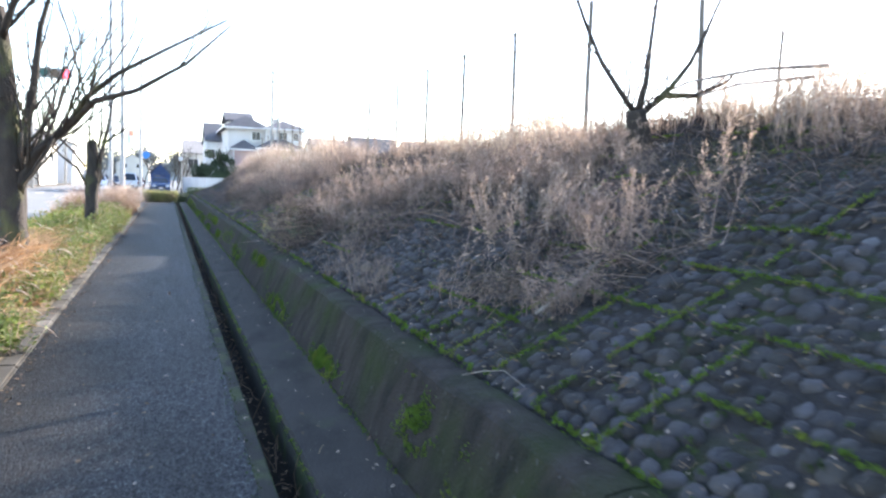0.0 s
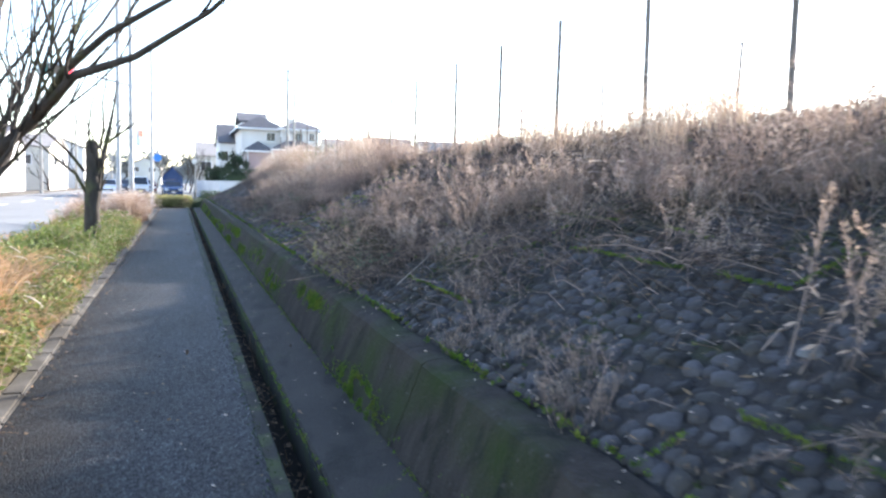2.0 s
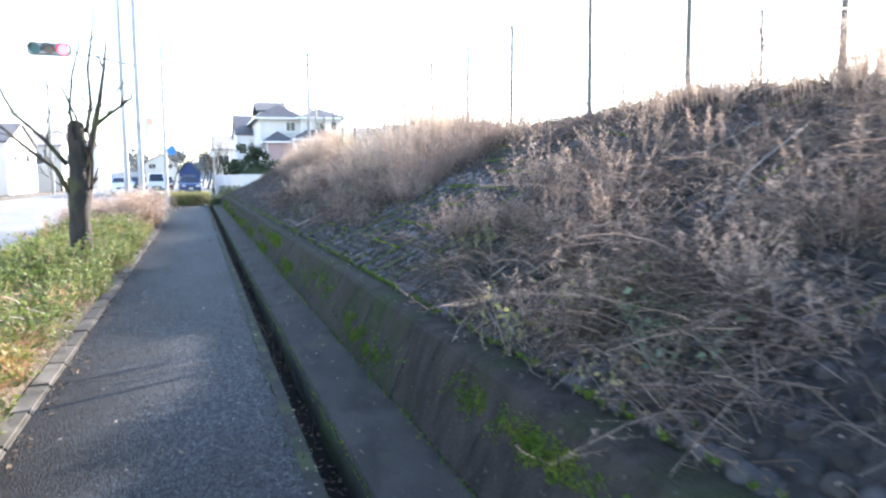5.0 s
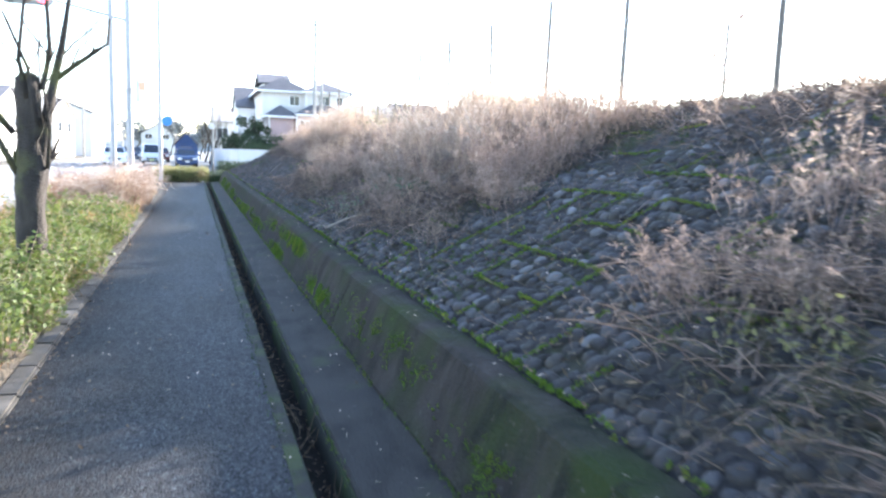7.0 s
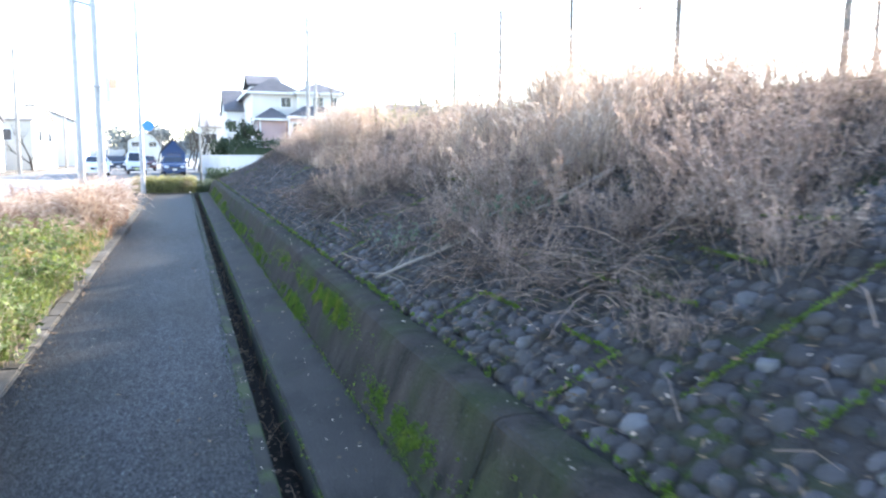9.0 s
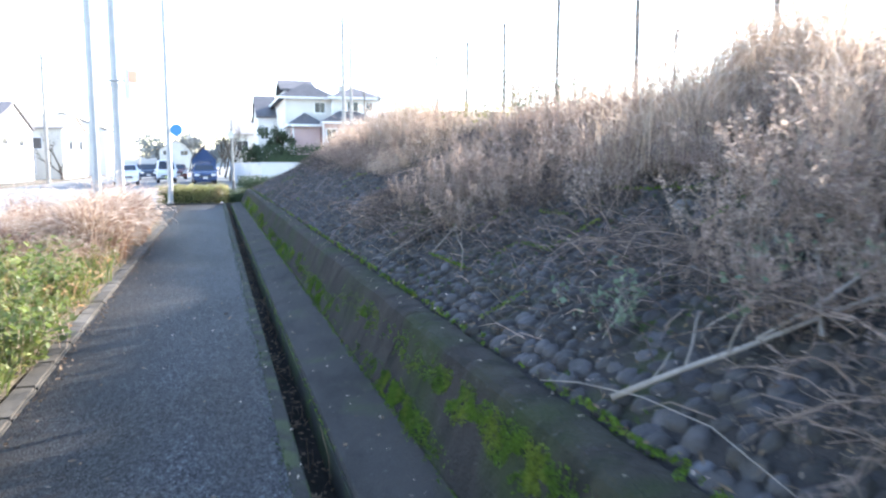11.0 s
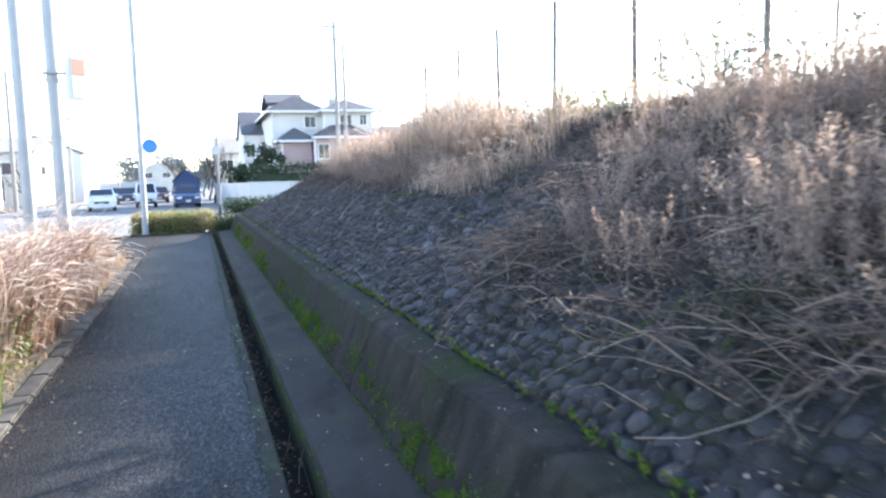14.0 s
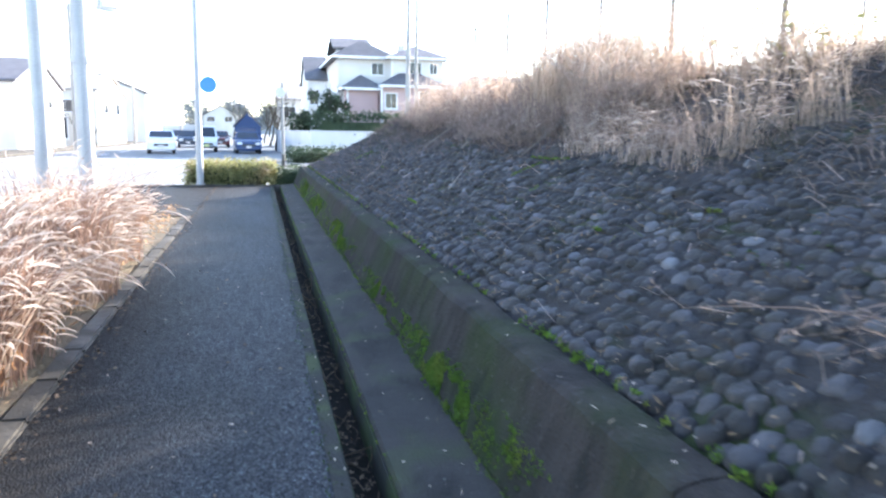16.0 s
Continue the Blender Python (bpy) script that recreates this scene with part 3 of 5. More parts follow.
def plumed_mesh(stems, height, spread, material):
    """Upright dead stems that end in tapering feathery plumes."""
    s, lv = Soup(), Soup()
    for _ in range(stems):
        h = height * rng.uniform(.65, 1.1)
        a, r = rng.uniform(0, 6.28), spread * math.sqrt(rng.random())
        base = np.array((r * math.cos(a), r * math.sin(a), -.04))
        lean = unit(np.array((rng.normal(-.08, .2), rng.normal(0, .2), 1)))
        bend = rng.normal(0, .12, 3)
        at = lambda t: base + lean * h * t + bend * h * t * t
        s.strip([at(t) for t in (0, .4, .75, 1)], (.004, .0034, .0026, .001), unit(np.cross(lean, rng.normal(0, 1, 3))))
        for t in np.linspace(.42, 1.0, 26):
            d = unit(rand_dir(.9) + lean * .5)
            l = h * .2 * (1.08 - t) * rng.uniform(.7, 1.3) + .012
            p = at(t)
            s.strip([p, p + d * l], (.0013, .0007), unit(np.cross(d, lean)))
            for f in np.linspace(.2, 1, 4):
                e = unit(d + rng.normal(0, .45, 3))
                lv.leaf(p + d * l * f, e, unit(np.cross(e, rng.normal(0, 1, 3))), rng.uniform(.014, .034), rng.uniform(.0022, .0048))
        for _ in range(7):
            p, e = at(rng.uniform(.08, .5)), unit(rand_dir(-.5))
            lv.leaf(p, e, unit(np.cross(e, rng.normal(0, 1, 3))), rng.uniform(.03, .08), rng.uniform(.003, .009))
    return (("stem_tangle", s.mesh("stem_tangle", M_WEED)), ("plume_mass", lv.mesh("plume_mass", material)))


PLUMED = [plumed_mesh(*k) for k in ((7, .75, .16, M_TAN), (5, .9, .12, M_TAN), (9, .6, .2, M_WEEDPALE), (6, .7, .18, M_TAN))]


def reed_mesh(blades, height, spread, plume, arch, width=.004):
    """A tussock of long dry blades, some with feathery heads."""
    s, heads = Soup(), Soup()
    for b in range(blades):
        a = rng.uniform(0, 2 * math.pi)
        r = spread * math.sqrt(rng.random())
        base = np.array((r * math.cos(a), r * math.sin(a), -.03))
        h = height * rng.uniform(.6, 1.1)
        out = rand_dir(0)
        pts = [base + np.array((0, 0, h * (t - .35 * arch * t * t * t))) + out * h * arch * .75 * t * t for t in (0, .3, .6, .85, 1.05)]
        side = unit(np.cross(out, (0, 0, 1.0)) + rng.normal(0, .3, 3))
        s.strip(pts, (width, width, width * .8, width * .5, width * .1), side)
        if rng.random() < plume:
            d = unit(pts[4] - pts[3])
            q = [pts[4] - d * .03]
            for _ in range(4):
                d = unit(d + np.array((0, 0, -.2)) + rng.normal(0, .08, 3))
                q.append(q[-1] + d * rng.uniform(.025, .042))
            wd = (.0015, .0042, .0045, .0035, .001)
            heads.strip(q, wd, side)
            heads.strip(q, wd, np.cross(d, side))
    return s, heads


def tussock(name, blades, height, spread, plume, arch, material, width=.004):
    """Blades in the material, and paler heads where there are any."""
    s, heads = reed_mesh(blades, height, spread, plume, arch, width)
    made = [("blade_mass", s.mesh("blade_mass", material))]
    if heads.f:
        made.append(("plume_mass", heads.mesh("plume_mass", M_PLUME)))
    return made


REEDS = [tussock("dry_tussock", 80, .5, .34, .35, .7, M_REED, .0032), tussock("dry_tussock", 64, .72, .3, .45, .5, M_REED, .0032), tussock("dry_tussock", 90, .4, .4, .25, .85, M_WEEDPALE, .003), tussock("dry_tussock", 60, .6, .34, .1, .9, M_TAN, .003)]


STRAW = [tussock("straw_tussock", 110, .8, .3, .5, .3, M_STRAW, .0034), tussock("straw_tussock", 90, .65, .32, .4, .4, M_STRAW, .0034), tussock("straw_tussock", 70, .9, .26, .6, .45, M_REED, .0034)]


def place_plants(name, kinds, spots, label, category, group):
    for x, y, z, sc in spots:
        th = tagged(new(name), label, category, group)
        th.matrix_basis = pose(x, y, z, rng.normal(0, 5), rng.normal(-6, 5), rng.uniform(0, 360)) @ Matrix.Diagonal((sc, sc, sc * rng.uniform(.85, 1.15), 1))
        for nm, me in kinds[int(rng.integers(len(kinds)))]:
            o = tagged(new(nm, me), kind="stuff")
            o.parent = th


# patches of weeds: from y, to y, from x, to x, number, size
PATCHES = ((3.0, 4.3, 1.65, 2.5, 9, .72), (4.6, 6.2, 2.6, 3.4, 5, .7), (5.2, 5.7, 1.32, 1.6, 3, .42), (5.6, 9.0, 2.4, 4.2, 20, .9), (8.4, 12.4, 1.5, 2.9, 18, .62), (8.6, 13.0, 2.9, 4.3, 12, .5), (6.0, 8.0, 1.4, 1.8, 3, .5),
           (12.3, 13.2, 2.0, 3.2, 3, .8), (16.2, 20.0, 2.5, 4.4, 36, 1.0), (15.6, 17.0, 1.8, 2.6, 4, .6), (17.2, 19.3, 1.9, 2.6, 9, .8), (20.0, 24.0, 2.5, 4.3, 32, .85),
           (21.6, 25.2, 1.9, 2.8, 8, .7), (23.5, 25.6, 3.0, 4.4, 11, .8), (29.4, 33.4, 2.9, 4.4, 26, 1.05), (33.4, 42.8, 3.2, 4.5, 40, .95), (2.0, 3.4, 3.6, 4.3, 3, .6))
spots = []
for ya, yb, xa, xb, n, sc in PATCHES:
    for _ in range(int(n * 1.07)):
        x, y = rng.uniform(xa, xb), rng.uniform(ya, yb)
        spots.append((x, y, rise(x, y), sc * rng.uniform(.6, 1.15)))
spots += [(1.95, 12.75, rise(1.95, 12.75), .75), (2.15, 12.95, rise(2.15, 12.95), .7), (2.05, 12.55, rise(2.05, 12.55), .8), (2.6, 18.9, rise(2.6, 18.9), 1.25), (2.45, 18.6, rise(2.45, 18.6), 1.2), (1.36, 6.6, .53, .4)]
place_plants("dry_weed", WEEDS, spots, "withered grey-brown weed clump on the cobbled slope", "dead weed", "weeds on the embankment")


def tangle_mesh(stems, length, spread):
    """Broken stems lying over one another, with withered tassels hanging from them."""
    s, lv = Soup(), Soup()
    for _ in range(stems):
        a, r = rng.uniform(0, 6.28), spread * math.sqrt(rng.random())
        p = np.array((r * math.cos(a), r * math.sin(a), rng.uniform(-.02, .12)))
        d, l = unit(rand_dir(rng.uniform(.05, .9))), length * rng.uniform(.5, 1.2)
        sag = np.array((rng.normal(0, .15), rng.normal(0, .15), -rng.uniform(.2, .7)))
        pts = [p + d * l * t + sag * l * t * t for t in (0, .3, .6, .85, 1)]
        side = unit(np.cross(d, rng.normal(0, 1, 3)))
        s.strip(pts, (.0042, .0038, .003, .002, .001), side)
        s.strip(pts[:4], (.0035, .003, .0025, .0015), unit(np.cross(d, side)))
        for _ in range(14):
            t = rng.uniform(.25, 1)
            q = p + d * l * t + sag * l * t * t
            e = unit(rand_dir(rng.uniform(-.8, .5)) + d * .3)
            k = l * rng.uniform(.06, .2)
            s.strip([q, q + e * k], (.0014, .0008), unit(np.cross(e, rng.normal(0, 1, 3))))
            for f in (.35, .6, .8, 1):
                g = unit(e + rng.normal(0, .5, 3))
                lv.leaf(q + e * k * f, g, unit(np.cross(g, rng.normal(0, 1, 3))), rng.uniform(.02, .05), rng.uniform(.002, .006))
    return (("stem_tangle", s.mesh("stem_tangle", M_WEED)), ("withered_leaf_mass", lv.mesh("withered_leaf_mass", M_THATCH)))


TANGLES = [tangle_mesh(16, .6, .3), tangle_mesh(12, .75, .26), tangle_mesh(20, .45, .36)]
spots = []
for ya, yb, xa, xb, n, sc in ((8.6, 12.6, 1.45, 3.4, 40, .9), (9.0, 11.5, 1.4, 2.2, 12, .8), (17, 20, 1.8, 2.8, 14, .8), (21.6, 25.2, 1.8, 3.4, 34, .95), (5.6, 8.8, 2.0, 3.6, 18, .8), (16.0, 18.2, 1.6, 2.3, 8, .8), (3.0, 4.4, 1.7, 2.5, 6, .7), (28, 31, 2.8, 3.8, 8, .7)):
    for _ in range(n):
        x, y = rng.uniform(xa, xb), rng.uniform(ya, yb)
        spots.append((x, y, rise(x, y), sc * rng.uniform(.7, 1.2)))
place_plants("fallen_weed", TANGLES, spots, "dark tangle of broken dead weed stems on the slope", "dead weed", "fallen weeds on the embankment")

# plumed stems that stand out: from y, to y, from x, to x, number, size
spots = []
for ya, yb, xa, xb, n, sc in ((2.9, 5.0, 1.9, 2.6, 7, .75), (6.4, 8.6, 2.0, 2.9, 9, .75), (9.0, 11.6, 1.5, 2.6, 12, .55), (11.2, 12.4, 2.4, 3.4, 6, .7), (9.5, 15, 3.6, 4.4, 14, .6), (17, 21, 2.6, 4.2, 16, .95), (18.4, 19.4, 2.2, 2.7, 5, .95),
                              (20.5, 25.4, 2.4, 4.3, 30, .8), (21.8, 24.0, 1.9, 2.6, 12, .7), (29.8, 34, 3.2, 4.4, 22, 1.1), (34, 42.5, 3.4, 4.5, 26, .95)):
    for _ in range(n):
        x, y = rng.uniform(xa, xb), rng.uniform(ya, yb)
        spots.append((x, y, rise(x, y), sc * rng.uniform(.7, 1.2)))
place_plants("plumed_weed", PLUMED, spots, "dead upright weed with feathery tan seed plumes", "dead weed", "plumed weeds on the embankment")


def thicket(name, patches, label):
    """Weeds too many to tell apart, joined: patches as (y, y, x, x, number, size)."""
    acc = {}
    for ya, yb, xa, xb, n, sc in patches:
        for _ in range(n):
            x, y = rng.uniform(xa, xb), rng.uniform(ya, yb)
            k = sc * rng.uniform(.6, 1.15)
            m = np.array(pose(x, y, rise(x, y), rng.normal(0, 7), rng.normal(-8, 7), rng.uniform(0, 360)) @ Matrix.Diagonal((k, k, k, 1)))
            for nm, me in WEEDS[int(rng.integers(len(WEEDS)))]:
                co = np.empty(len(me.vertices) * 3, np.float32)
                me.vertices.foreach_get("co", co)
                mt = me.materials[0]
                acc.setdefault(mt.name, (mt, []))[1].append(co.reshape(-1, 3) @ m[:3, :3].T + m[:3, 3])
                ix = np.empty(len(me.loops), np.int32)
                me.loops.foreach_get("vertex_index", ix)
                acc[mt.name][1].append(ix)
    th = tagged(new(name), label, "dead weeds", kind="stuff")
    for mt, items in acc.values():
        co, ix, off = [], [], 0
        for v, f in zip(items[::2], items[1::2]):
            co.append(v)
            ix.append(f + off)
            off += len(v)
        co, ix = np.concatenate(co), np.concatenate(ix)
        me = bpy.data.meshes.new("weed_mass")
        me.vertices.add(len(co))
        me.vertices.foreach_set("co", co.astype(np.float32).ravel())
        me.loops.add(len(ix))
        me.loops.foreach_set("vertex_index", ix)
        me.polygons.add(len(ix) // 4)
        me.polygons.foreach_set("loop_start", np.arange(len(ix) // 4) * 4)
        me.update(calc_edges=True)
        me.materials.append(mt)
        o = tagged(new("weed_mass", me), kind="stuff")
        o.parent = th


thicket("weed_thicket", ((5.0, 8.6, 2.5, 3.6, 14, .75), (7.6, 10.0, 1.9, 2.6, 6, .6), (9.0, 13.2, 1.8, 3.6, 10, .5), (16.2, 21.0, 2.5, 4.3, 22, .9), (20.0, 24.5, 2.5, 4.2, 24, .8), (22.2, 25.0, 2.0, 3.2, 10, .7), (23.5, 26, 3.2, 4.3, 14, .8),
                         (29.6, 33.4, 2.9, 4.4, 16, 1.0), (33.0, 42.5, 3.3, 4.5, 26, .8)), "tangle of withered weeds over the upper slope")


def stalk(x, y, h):
    """A tall dead stalk that stands out against the sky, with withered leaf clusters."""
    z = rise(x, y)
    th = tagged(empty("tall_stalk", pose(x, y, z)), "tall dead stalk with withered leaves on the crest", "dead stalk", "stalks on the crest")
    st, lv = Soup(), Soup()
    lean = rng.normal(0, .16, 2)
    pts = [np.array((lean[0] * h * t * t, lean[1] * h * t * t, h * t - .05)) + rng.normal(0, .012, 3) for t in (0, .25, .5, .75, 1)]
    st.tube(pts, (.007, .006, .005, .004, .002), 5)
    for _ in range(46):
        t = rng.uniform(.35, 1)
        k = min(3, int(t * 4))
        q = pts[k] + (pts[k + 1] - pts[k]) * (t * 4 - k) + rng.normal(0, .022, 3)
        e = unit(rng.normal(0, 1, 3) + np.array((0, 0, -.4)))
        lv.leaf(q, e, unit(np.cross(e, rng.normal(0, 1, 3))), rng.uniform(.025, .07), rng.uniform(.006, .014))
    for nm, so, mt in (("stem", st, M_POST), ("withered_foliage", lv, M_WEED)):
        o = tagged(new(nm, so.mesh(nm, mt)), kind="stuff" if so is lv else "")
        o.parent = th


for ya, yb, n, ha, hb in ((9.5, 14, 5, .4, .8), (15.5, 18, 7, .5, 1.1), (18, 23, 14, .8, 1.6), (23, 27, 22, .5, 1.25), (32, 38, 7, .5, 1.15)):
    for _ in range(n):
        stalk(rng.uniform(4.1, 5.0), rng.uniform(ya, yb), rng.uniform(ha, hb))
spots = []
for _ in range(110):
    y = rng.uniform(1, 43)
    x = rng.uniform(4.1, 5.2)
    if noise.noise((y * .35, 5.0, 1.0)) < -.15 and y < 40:
        continue
    spots.append((x, y, rise(x, y), rng.uniform(.45, .9)))
for ya, yb, n in ((1.0, 5.2, 34), (8.6, 9.6, 6), (9.5, 14, 12), (18.5, 22.5, 12), (20.6, 22.3, 10), (27.5, 30, 8), (31, 37, 40), (38, 43, 16)):
    for _ in range(n):
        x, y = rng.uniform(4.0, 5.2), rng.uniform(ya, yb)
        spots.append((x, y, rise(x, y), rng.uniform(.7, 1.3)))
for ya, yb, xa, xb, n, sa, sb in ((27.4, 31, 2.7, 3.9, 24, .5, .85), (33.5, 42, 3.5, 4.5, 18, 1.0, 1.4), (5.5, 9, 3.0, 4.2, 10, .5, .8)):
    for _ in range(n):
        x, y = rng.uniform(xa, xb), rng.uniform(ya, yb)
        spots.append((x, y, rise(x, y), rng.uniform(sa, sb)))
place_plants("dry_tussock", REEDS, spots, "sunlit tan dry grass tussock high on the embankment", "dry grass", "grass on the crest")

spots = []
for ya, yb, xa, xb, n, sa, sb in ((20.4, 22.2, 3.8, 4.5, 9, .9, 1.2), (18.2, 21.8, 2.7, 4.0, 26, .6, .95), (30.4, 33.4, 3.4, 4.5, 26, .9, 1.25), (24, 29, 3.6, 4.4, 10, .4, .6), (7.8, 9.6, 3.6, 4.4, 6, .5, .8)):
    for _ in range(n):
        x, y = rng.uniform(xa, xb), rng.uniform(ya, yb)
        spots.append((x, y, rise(x, y), rng.uniform(sa, sb)))
place_plants("straw_tussock", STRAW, spots, "upright pale straw-coloured grass standing on the slope", "dry grass", "straw on the slope")

# short dead grass and litter that covers the upper slope
def overgrown(x, y):
    """How thickly dead growth covers the cobbles here, 0 to 1."""
    foot = 3.3 if y < 3 else (2.2 if y < 7 else (1.55 if y < 8.5 else (1.3 if y < 12.6 else (3.5 if y < 16 else (1.75 if y < 22 else (1.7 if y < 25 else 2.9))))))
    return min(1.0, max(.06, .5 + (x - foot - .35 * noise.noise((x * 1.2, y * .9, 8.0))) * 1.5))


thatch, tips = Soup(), Soup()
for _ in range(76000):
    y = rng.uniform(-1, 43.4)
    x = 1.34 + 3.7 * rng.random() ** .75
    if rng.random() > overgrown(x, y):
        continue
    p = np.array((x, y, rise(x, y) + .005))
    d = unit(np.array((rng.normal(-.35, .6), rng.normal(0, .7), rng.uniform(.05, .8))))
    l = rng.uniform(.06, .3)
    (tips if rng.random() < .14 else thatch).strip([p, p + d * l * .6, p + d * l + np.array((0, 0, -.25 * l))], (.0032, .0026, .001), unit(np.cross(d, rng.normal(0, 1, 3))))
tagged(new("dead_grass", thatch.mesh("dead_grass", M_THATCH)), "dark matted dead grass over the slope", "dead grass", kind="stuff")
tagged(new("dry_grass_tips", tips.mesh("dry_grass_tips", M_WEED)), "paler dry grass standing out of the mat", "dead grass", kind="stuff")

debris = Soup()
for _ in range(15000):
    y = rng.uniform(-1, 43.4)
    x = X_BACK + 3.1 * rng.random() ** 1.3
    p, n = on_slope(x, y)
    e = unit(np.array((rng.normal(), rng.normal(), rng.normal(.2, .4))))
    debris.leaf(np.array(p) + np.array(n) * rng.uniform(.02, .06), e, unit(np.cross(e, np.array(n) + rng.normal(0, .5, 3))), rng.uniform(.015, .06), rng.uniform(.002, .007))
tagged(new("slope_litter", debris.mesh("slope_litter", M_DEADLEAF)), "dead leaves and stalk bits caught between the cobbles", "leaf litter", kind="stuff")
flecks = Soup()
for _ in range(3800):
    y = rng.uniform(-1, 43.4)
    if rng.random() < .75:
        p, n = on_slope(X_BACK + 2.6 * rng.random() ** 1.2, y)
        p, n = np.array(p) + np.array(n) * rng.uniform(.02, .045), np.array(n)
    else:
        x = rng.choice((rng.uniform(1.13, 1.3), rng.uniform(X_GUT1 + .03, X_BASE - .05), rng.uniform(X_KERB, .4), rng.uniform(.34, .41)))
        p, n = np.array((x, y, .545 if x > 1 else (.075 if x > .5 else .009))), np.array((0, 0, 1.0))
    e = unit(np.cross(n, rng.normal(0, 1, 3)) + n * rng.normal(0, .2))
    flecks.leaf(p, e, unit(np.cross(e, n + rng.normal(0, .3, 3))), rng.uniform(.012, .034), rng.uniform(.003, .008))
tagged(new("pale_litter", flecks.mesh("pale_litter", M_WEEDPALE)), "pale bits of dry leaf on stones and concrete", "leaf litter", kind="stuff")
low_moss = Soup()
for _ in range(5200):
    y, x = rng.uniform(-1, 43), X_BACK + 2.4 * rng.random()
    if noise.noise((x * 1.1, y * .7, 14.0)) < (.05 if y < 24 else .35):
        continue
    p, n = on_slope(x, y)
    tuft(low_moss, p + n * .022, n, .012, 14)
tagged(tuft_mesh("cobble_moss", low_moss, M_DARKMOSS), "dark moss between the cobbles", "moss", kind="stuff")

# ---- posts on the crest ----
POST_Y = [5.58, 7.55, 9.51, 11.45, 13.28, 15.18, 17.56, 19.48, 21.5, 23.62, 25.6, 27.5, 29.35, 31.15, 33.0, 34.9, 36.8, 38.7]


def post(x, y, top, r=.028):
    z = rise(x, y)
    th = tagged(empty("fence_post", pose(x, y, z, rng.normal(0, .8), rng.normal(0, .8), 0)), "weathered thin wooden post on the crest", "post", "posts on the crest")
    part("shaft", bm_cyl((0, 0, -.3), (0, 0, top - z), r, r * .85, 8), M_POST, th)
    part("wire_hook", bm_cyl((-.09, 0, top - z - .05), (0, 0, top - z - .03), .008, .008, 6), M_POST, th)


for y in POST_Y:
    post(4.5, y, 3.6)
for y in range(8, 44, 4):
    post(8.4, y + .7, 3.9, .026)


# ---- trees ----
def grow(soup, p, d, r, l, depth, up=.12, wob=.25, fork=(2, 3), taper=.62):
    """Branches by steps, forking into thinner ones."""
    pts, rad = [p], [r]
    steps = 5
    for i in range(steps):
        d = unit(d + rng.normal(0, wob * .35, 3) + np.array((0, 0, up * .35)))
        p = p + d * l / steps
        pts.append(p)
        rad.append(r * (1 - (1 - taper) * (i + 1) / steps))
    soup.tube(pts, rad, 7 if r > .03 else 4)
    if depth <= 0:
        return
    for k in range(int(rng.integers(fork[0], fork[1] + 1))):
        i = int(rng.integers(2, steps + 1))
        nd = unit(d + rand_dir(.25) * rng.uniform(.5, .9))
        grow(soup, pts[i], nd, rad[i] * rng.uniform(.5, .7), l * rng.uniform(.55, .85), depth - 1, up, wob, fork, taper)
    grow(soup, pts[-1], d, rad[-1] * .95, l * .7, depth - 1, up, wob, fork, taper)


def trunk_mesh(pts, radii):
    s = Soup()
    fine, rad = [], []
    for i in range(len(pts) - 1):
        for k in range(5):
            f = k / 5
            fine.append(np.array(pts[i], float) * (1 - f) + np.array(pts[i + 1], float) * f)
            rad.append(radii[i] * (1 - f) + radii[i + 1] * f)
    fine.append(np.array(pts[-1], float))
    rad.append(radii[-1])
    s.tube(fine, rad, 18)
    for i, v in enumerate(s.v):
        c = fine[min(i // 18, len(fine) - 1)]
        w = v - c
        a = math.atan2(w[1], w[0])
        s.v[i] = c + w * (1 + .22 * noise.noise((math.cos(a) * 1.6, math.sin(a) * 1.6, v[2] * 1.8)) + .14 * noise.noise((math.cos(a) * 5, math.sin(a) * 5, v[2] * 4)))
    return s


def limb(soup, pts, r0, r1, twigs=0, tl=.5, depth=1):
    pts = [np.array(q, float) for q in pts]
    n = len(pts)
    rad = [r0 + (r1 - r0) * i / (n - 1) for i in range(n)]
    soup.tube(pts, rad, 7)
    for _ in range(twigs):
        i = int(rng.integers(1, n))
        d = unit(unit(pts[i] - pts[i - 1]) + rand_dir(.35) * .8)
        grow(soup, pts[i - 1] + (pts[i] - pts[i - 1]) * rng.random(), d, max(.0022, rad[i] * .45), tl * rng.uniform(.6, 1.2), depth, .2, .3, (1, 2))


def tree(name, at, trunk_pts, trunk_r, limbs, label):
    th = tagged(empty(name, pose(*at)), label, "tree")
    o = new("trunk", trunk_mesh(trunk_pts, trunk_r).mesh("trunk", M_BARK, True))
    o.parent = th
    for pts, r0, r1, tw, tl, dp in limbs:
        s = Soup()
        limb(s, pts, r0, r1, tw, tl, dp)
        o = new("limb", s.mesh("limb", M_BARK, True))
        o.parent = th


